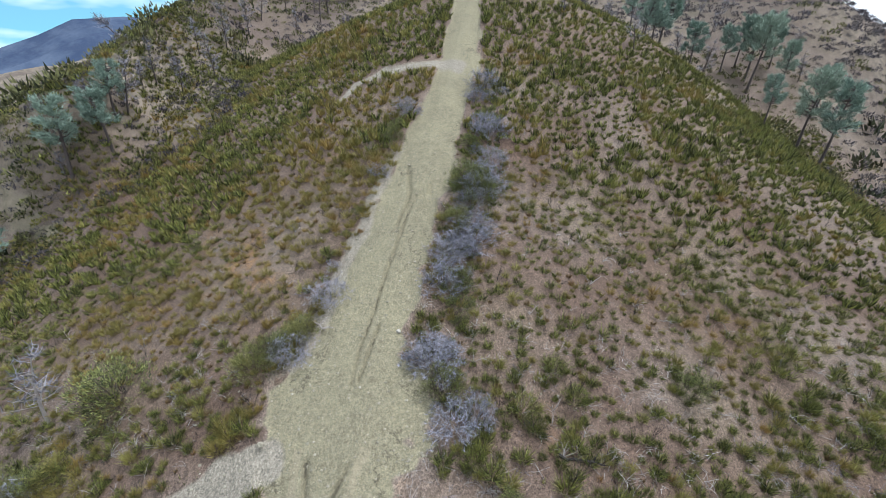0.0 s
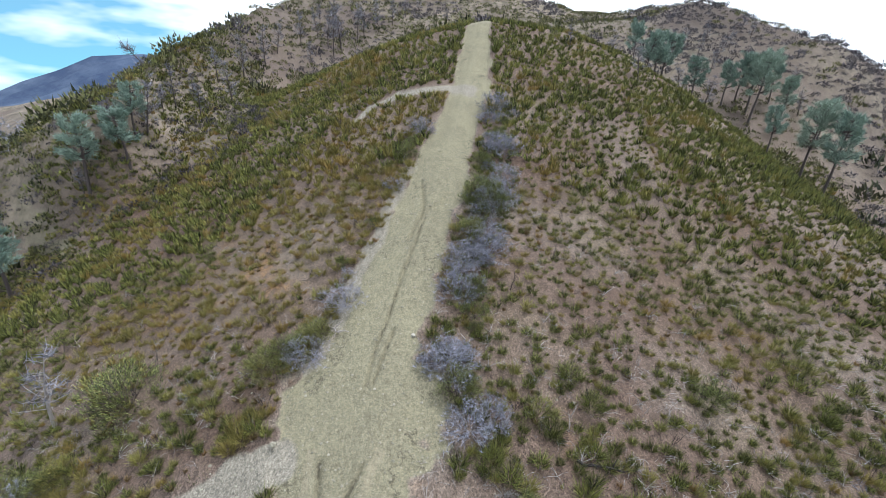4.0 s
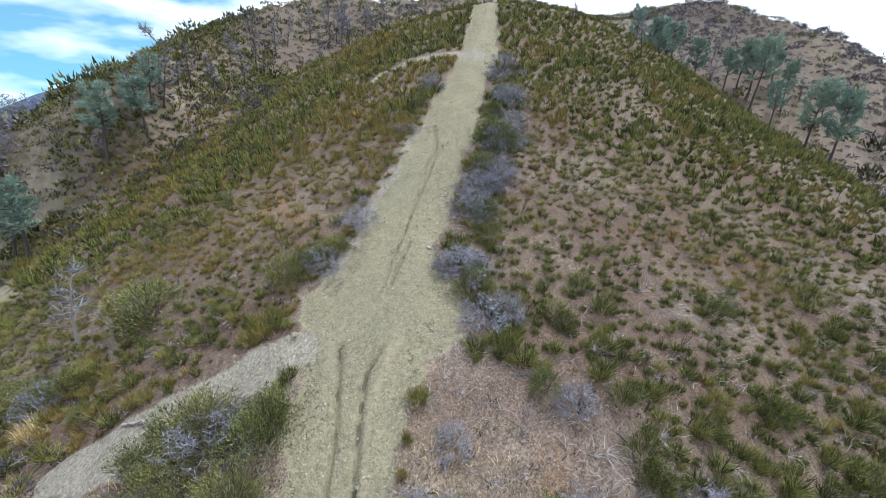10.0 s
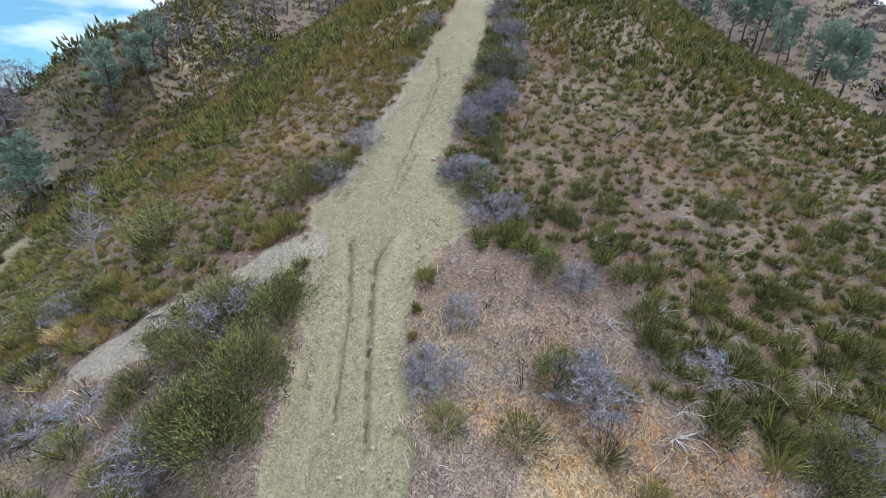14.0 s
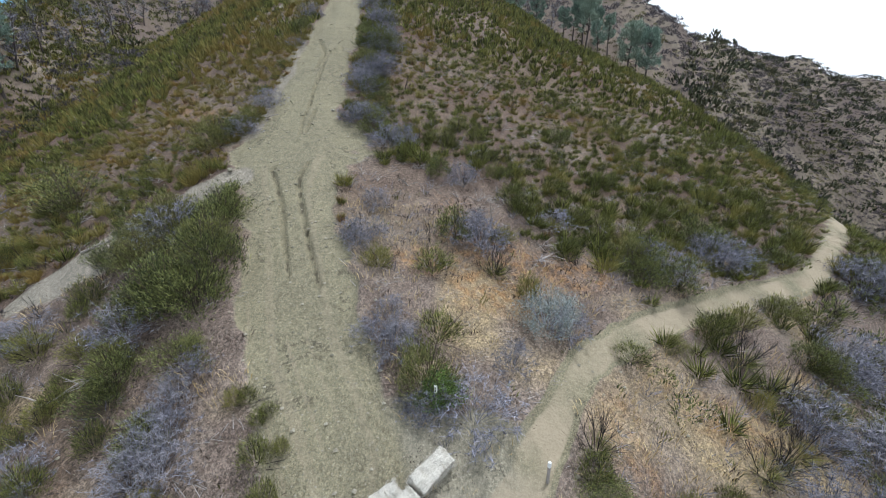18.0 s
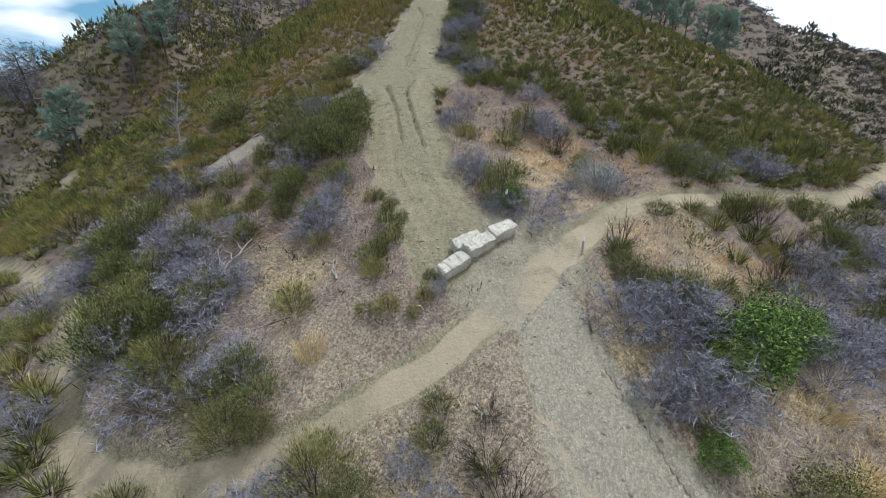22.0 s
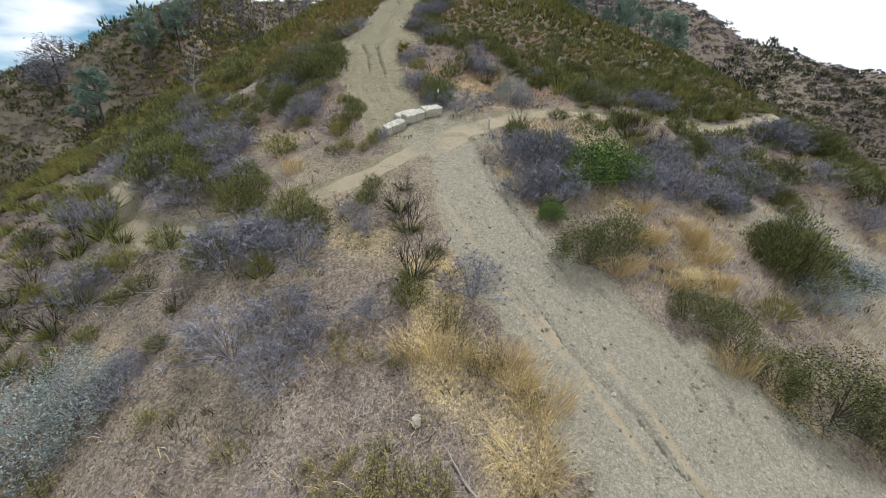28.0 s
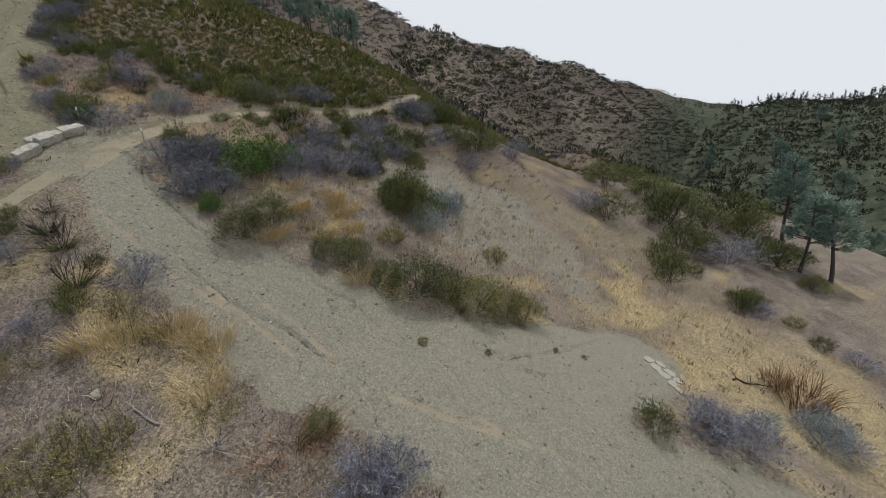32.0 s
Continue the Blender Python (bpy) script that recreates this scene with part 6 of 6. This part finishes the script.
for rows, mat, label, seed in (((-7.2, 8.2, 1.5, 60, 0.05), M_GREYWOOD, "grey forked dead branch on bare soil", 1), ((-4.4, 24.6, 1.1, -20, 0.035), M_GREYWOOD, "grey stick on the cut bank", 2),
                               ((5.0, 20.6, 1.4, 10, 0.06), M_DARKWOOD, "dark burnt fallen limb on the slope", 3), ((-3.4, 7.0, 0.8, 100, 0.04), M_GREYWOOD, "small bleached branch stub", 4),
                               ((-6.4, 12.0, 1.6, 200, 0.05), M_GREYWOOD, "grey dead branch under the bushes", 5), ((24.0, -9.5, 1.8, -30, 0.06), M_DARKWOOD, "dark fallen limb in dry grass", 6),
                               ((2.4, -5.0, 1.2, 130, 0.03), M_GREYWOOD, "dead grey branch on the bank", 7), ((-9.5, 17.8, 1.5, 20, 0.05), M_GREYWOOD, "pale dead branch beside the terrace", 8)):
    fallen_branch(rows, mat, label, seed)


# ---- trees ----
def needles(r, at, core, length, width, each):
    """Loose brushes of needles that point away from the trunk and up."""
    p = np.repeat(at, each, 0) + r.normal(0, 0.016, (len(at) * each, 3))
    out = unit((p - core) * [1, 1, 0.2])
    d = unit(out * 0.6 + [0, 0, 0.5] + r.normal(0, 0.55, p.shape))
    return slivers(r, p, p + d * (length * r.uniform(0.5, 1.2, len(p)))[:, None], width)


def pine(seed, label):
    """An open grey pine of unit height: forking trunk, thin limbs, loose sprays of needles."""
    r = R(seed)
    root = new("grey_pine")
    lean = r.uniform(-0.08, 0.08, 2)
    s = np.linspace(0, 1, 8)
    trunk = np.stack([lean[0] * s + 0.015 * np.sin(5 * s + seed), lean[1] * s + 0.015 * np.cos(4 * s + seed), -0.03 + 0.98 * s], 1)
    part("trunk", *tube(trunk, 0.020 * (1 - 0.85 * s)), M_BARK, root)
    limbs, ends = [], []
    for k in range(34):
        h = r.uniform(0.42, 0.97)
        a = k * 2.4 + r.normal(0, 0.3)
        reach = (0.07 + 0.16 * (1 - h) ** 0.6) * r.uniform(0.6, 1.15)
        base = np.array([np.interp(h, s, trunk[:, i]) for i in range(3)])
        tip = base + np.array([math.cos(a) * reach, math.sin(a) * reach, reach * r.uniform(0.25, 0.8)])
        mid = (base + tip) / 2 - [0, 0, 0.02]
        limbs.append(tube((base, mid, tip), (0.007, 0.005, 0.002), 4))
        ends += [tip, (mid + tip) / 2, tip + r.normal(0, 0.02, 3), mid * 0.4 + tip * 0.6 + r.normal(0, 0.025, 3)]
    boughs = part("limb_work", *joined(limbs), M_BARK, root)
    part("crown", *needles(r, np.array(ends), trunk.mean(0), 0.055, 0.0075, 34), M_PINE, boughs, "grey-green needles")
    return tagged(root, label, "pine tree", "grey pines")


def snag(seed, label, material):
    """A dead tree of unit height: bare trunk and broken limbs."""
    r = R(seed)
    root = new("dead_tree")
    s = np.linspace(0, 1, 8)
    lean = r.uniform(-0.14, 0.14, 2)
    trunk = np.stack([lean[0] * s ** 1.5 + 0.02 * np.sin(4 * s + seed), lean[1] * s ** 1.5, -0.03 + 0.98 * s], 1)
    part("trunk", *tube(trunk, 0.018 * (1 - 0.85 * s)), material, root)
    limbs, twigs = [], []
    for k in range(30):
        h = r.uniform(0.22, 0.97)
        a = k * 2.4 + r.normal(0, 0.4)
        reach = (0.08 + 0.20 * (1 - h)) * r.uniform(0.5, 1.2)
        base = np.array([np.interp(h, s, trunk[:, i]) for i in range(3)])
        tip = base + np.array([math.cos(a) * reach, math.sin(a) * reach, reach * r.uniform(0.1, 0.9)])
        limbs.append(tube((base, (base + tip) / 2 + r.normal(0, 0.01, 3), tip), (0.006, 0.004, 0.0015), 4))
        for _ in range(14):
            q = base + (tip - base) * r.uniform(0.3, 1.0)
            twigs.append((q, q + r.normal(0, 0.05, 3) + [0, 0, 0.03]))
        twigs += [((base + tip) / 2, tip + r.normal(0, 0.04, 3)), (tip, tip + r.normal(0, 0.035, 3) + [0, 0, 0.02]), (base * 0.3 + tip * 0.7, tip + r.normal(0, 0.05, 3))]
    boughs = part("limb_work", *joined(limbs), material, root)
    t = np.array(twigs)
    part("twig_haze", *slivers(r, t[:, 0], t[:, 1], 0.0065), M_LILAC, boughs, "grey leafless twigs")
    return tagged(root, label, "dead tree", "dead trees")


def stand(kinds, rows):
    used = set()
    for i, (x, y, h, w) in enumerate(rows):
        k = (i * 3 + i // 4) % len(kinds)
        z = float(ground_z(np.array([x]), np.array([y]))[0])
        m = Matrix.LocRotScale((x, y, z - 0.05), Euler((0, 0, 1.9 * i)), (h * w, h * w, h))
        if k in used:
            copy_thing(kinds[k], m @ Matrix.Diagonal((*kinds[k].scale, 1)).inverted())
        else:
            kinds[k].matrix_basis = m
            used.add(k)


PINES = ((-29.8, 41.9, 6.2, 1.30), (-27.3, 43.5, 5.0, 1.30), (-28.3, 46.0, 4.6, 1.20), (-32.1, 35.3, 6.3, 1.25), (-34.6, 36.5, 5.2, 1.40), (42.6, -5.5, 6.0, 1.30), (44.0, -7.0, 6.6, 1.30), (49.0, -2.0, 8.0, 1.10))
GULLY_PINES = ((17.5, 66.1, 5.2, 0.99), (20.2, 69.5, 5.7, 0.99), (23.8, 63.9, 5.2, 1.17), (34.0, 74.7, 6.1, 0.99), (34.3, 72.3, 7.7, 1.08), (34.1, 70.1, 8.8, 0.99), (28.3, 55.0, 4.8, 0.99), (35.3, 60.0, 8.4, 0.99), (36.0, 57.1, 8.5, 0.99), (31.9, 73.4, 5.6, 1.08), (38.2, 74.7, 5.2, 0.99), (24.5, 76.5, 7.2, 1.26), (21.7, 71.1, 6.7, 1.08), (37.9, 70.2, 6.0, 0.99), (42.4, 69.7, 5.3, 0.99))
FAR_PINES = ((180, 47, 13, 1.1), (162, 25, 13, 1.2), (128, 9.4, 11, 1.2), (150, 60, 9, 1.2), (200, 80, 10, 1.2), (140, 35, 8, 1.2), (175, 15, 11, 1.2), (210, 40, 11, 1.2), (155, -5, 10, 1.2), (230, 95, 10, 1.2), (250, 60, 11, 1.2), (120, 25, 6, 1.2))
SNAGS = ((-28.0, 47.1, 5.3, 1.00), (-29.6, 53.7, 4.3, 1.00), (-27.4, 54.3, 3.5, 1.00), (-25.7, 57.4, 4.5, 1.00), (-28.6, 65.9, 5.2, 1.00), (-29.0, 44.9, 2.4, 1.00), (-29.7, 44.7, 2.4, 1.00), (-30.4, 41.7, 2.4, 1.30), (-29.0, 60.9, 3.9, 1.00), (-29.8, 74.6, 5.6, 1.00), (-31.2, 82.0, 5.1, 1.00), (-30.0, 88.6, 5.5, 1.00), (-29.3, 56.4, 2.9, 1.00), (-29.1, 51.0, 3.0, 1.00), (-41.2, 42.5, 6.0, 1.60), (-42.4, 42.9, 4.7, 1.50))
HILL_SNAGS = ((-24.9, 93.6, 9.1, 0.90), (-23.7, 100.7, 6.6, 0.90), (-20.9, 105.5, 5.7, 0.90), (-18.9, 110.0, 5.3, 0.90), (-17.1, 114.9, 5.2, 0.90), (-15.1, 120.3, 4.9, 0.90), (-30.6, 100.2, 4.6, 0.90), (-26.7, 92.5, 6.0, 0.90), (-22.7, 101.5, 5.5, 0.90), (-26.4, 83.1, 4.0, 0.90), (-29.2, 94.3, 5.1, 0.90), (-25.0, 90.0, 7.6, 0.90))
GULLY_SNAGS = ((35.1, 85.2, 3.2, 1.00), (37.1, 86.5, 3.2, 1.00), (35.7, 91.5, 3.2, 1.00), (40.4, 91.6, 3.2, 1.00), (31.9, 90.8, 4.2, 1.00), (16.2, 72.7, 4.5, 1.10), (41.2, 72.9, 3.7, 1.00), (42.1, 77.0, 3.2, 1.00), (33.1, 81.7, 3.2, 1.00), (33.4, 88.1, 3.2, 1.00), (29.2, 87.5, 5.1, 1.00), (41.0, 89.1, 3.2, 1.00), (24.1, 68.1, 4.4, 1.10), (27.5, 68.9, 4.6, 1.10), (21.7, 75.3, 5.4, 1.10), (14.1, 52.0, 3.1, 1.10), (8.2, 53.9, 2.2, 1.00))
stand([pine(400 + i, "tall open grey-green pine on the hillside") for i in range(4)], PINES)
stand([pine(404 + i, "airy grey-green pine in the gully") for i in range(4)], GULLY_PINES)
stand([pine(410 + i, "distant dark green pine on the valley slope") for i in range(3)], FAR_PINES)
stand([snag(420 + i, "bare grey dead tree standing on the hill", M_BARK) for i in range(4)], SNAGS)
stand([snag(460 + i, "tall bare grey snag with a haze of twigs", M_BARK) for i in range(4)], HILL_SNAGS)
stand([snag(440 + i, "grey dead pine among the gully trees", M_BARK) for i in range(3)], GULLY_SNAGS)
stand([snag(430, "grey leaning dead tree with twisted bare limbs", M_GREYWOOD)], ((-16.0, 22.8, 3.9, 1.25),))


leaner = snag(450, "leaning half-dead pine on the skyline of the hill", M_BARK)
leaner.matrix_basis = Matrix.LocRotScale((-31.4, 55.2, float(ground_z(np.array([-31.4]), np.array([55.2]))[0])), Euler((radians(-8), radians(-48), 0)), (5.4, 5.4, 5.4))


def ridge_conifers():
    """Small conifers, too many and too far to tell apart, along the ridges and in the valley."""
    r = R(500)
    shapes = []
    for _ in range(4):
        h = np.linspace(0.08, 1, 16)
        at = np.stack([r.normal(0, 1, 16) * 0.17 * (1.05 - h), r.normal(0, 1, 16) * 0.17 * (1.05 - h), h], 1)
        shapes.append(leaves(r, at, 0.15, 0.03, 4))
    az, d = rng.uniform(62, 84, 420), rng.uniform(0.0, 1.0, 420)
    ridge = lerp_row(BACK_D, az)
    dist = np.where(d < 0.4, ridge * rng.uniform(0.97, 1.02, 420), ridge * rng.uniform(0.45, 1.0, 420))
    x, y = 2 + dist * np.sin(np.radians(az)), 8 + dist * np.cos(np.radians(az))
    strew("far_conifers", shapes, x, y, rng.uniform(2.6, 6, 420), M_CHAPARRAL, "far dark conifers along the ridge", "trees")


ridge_conifers()
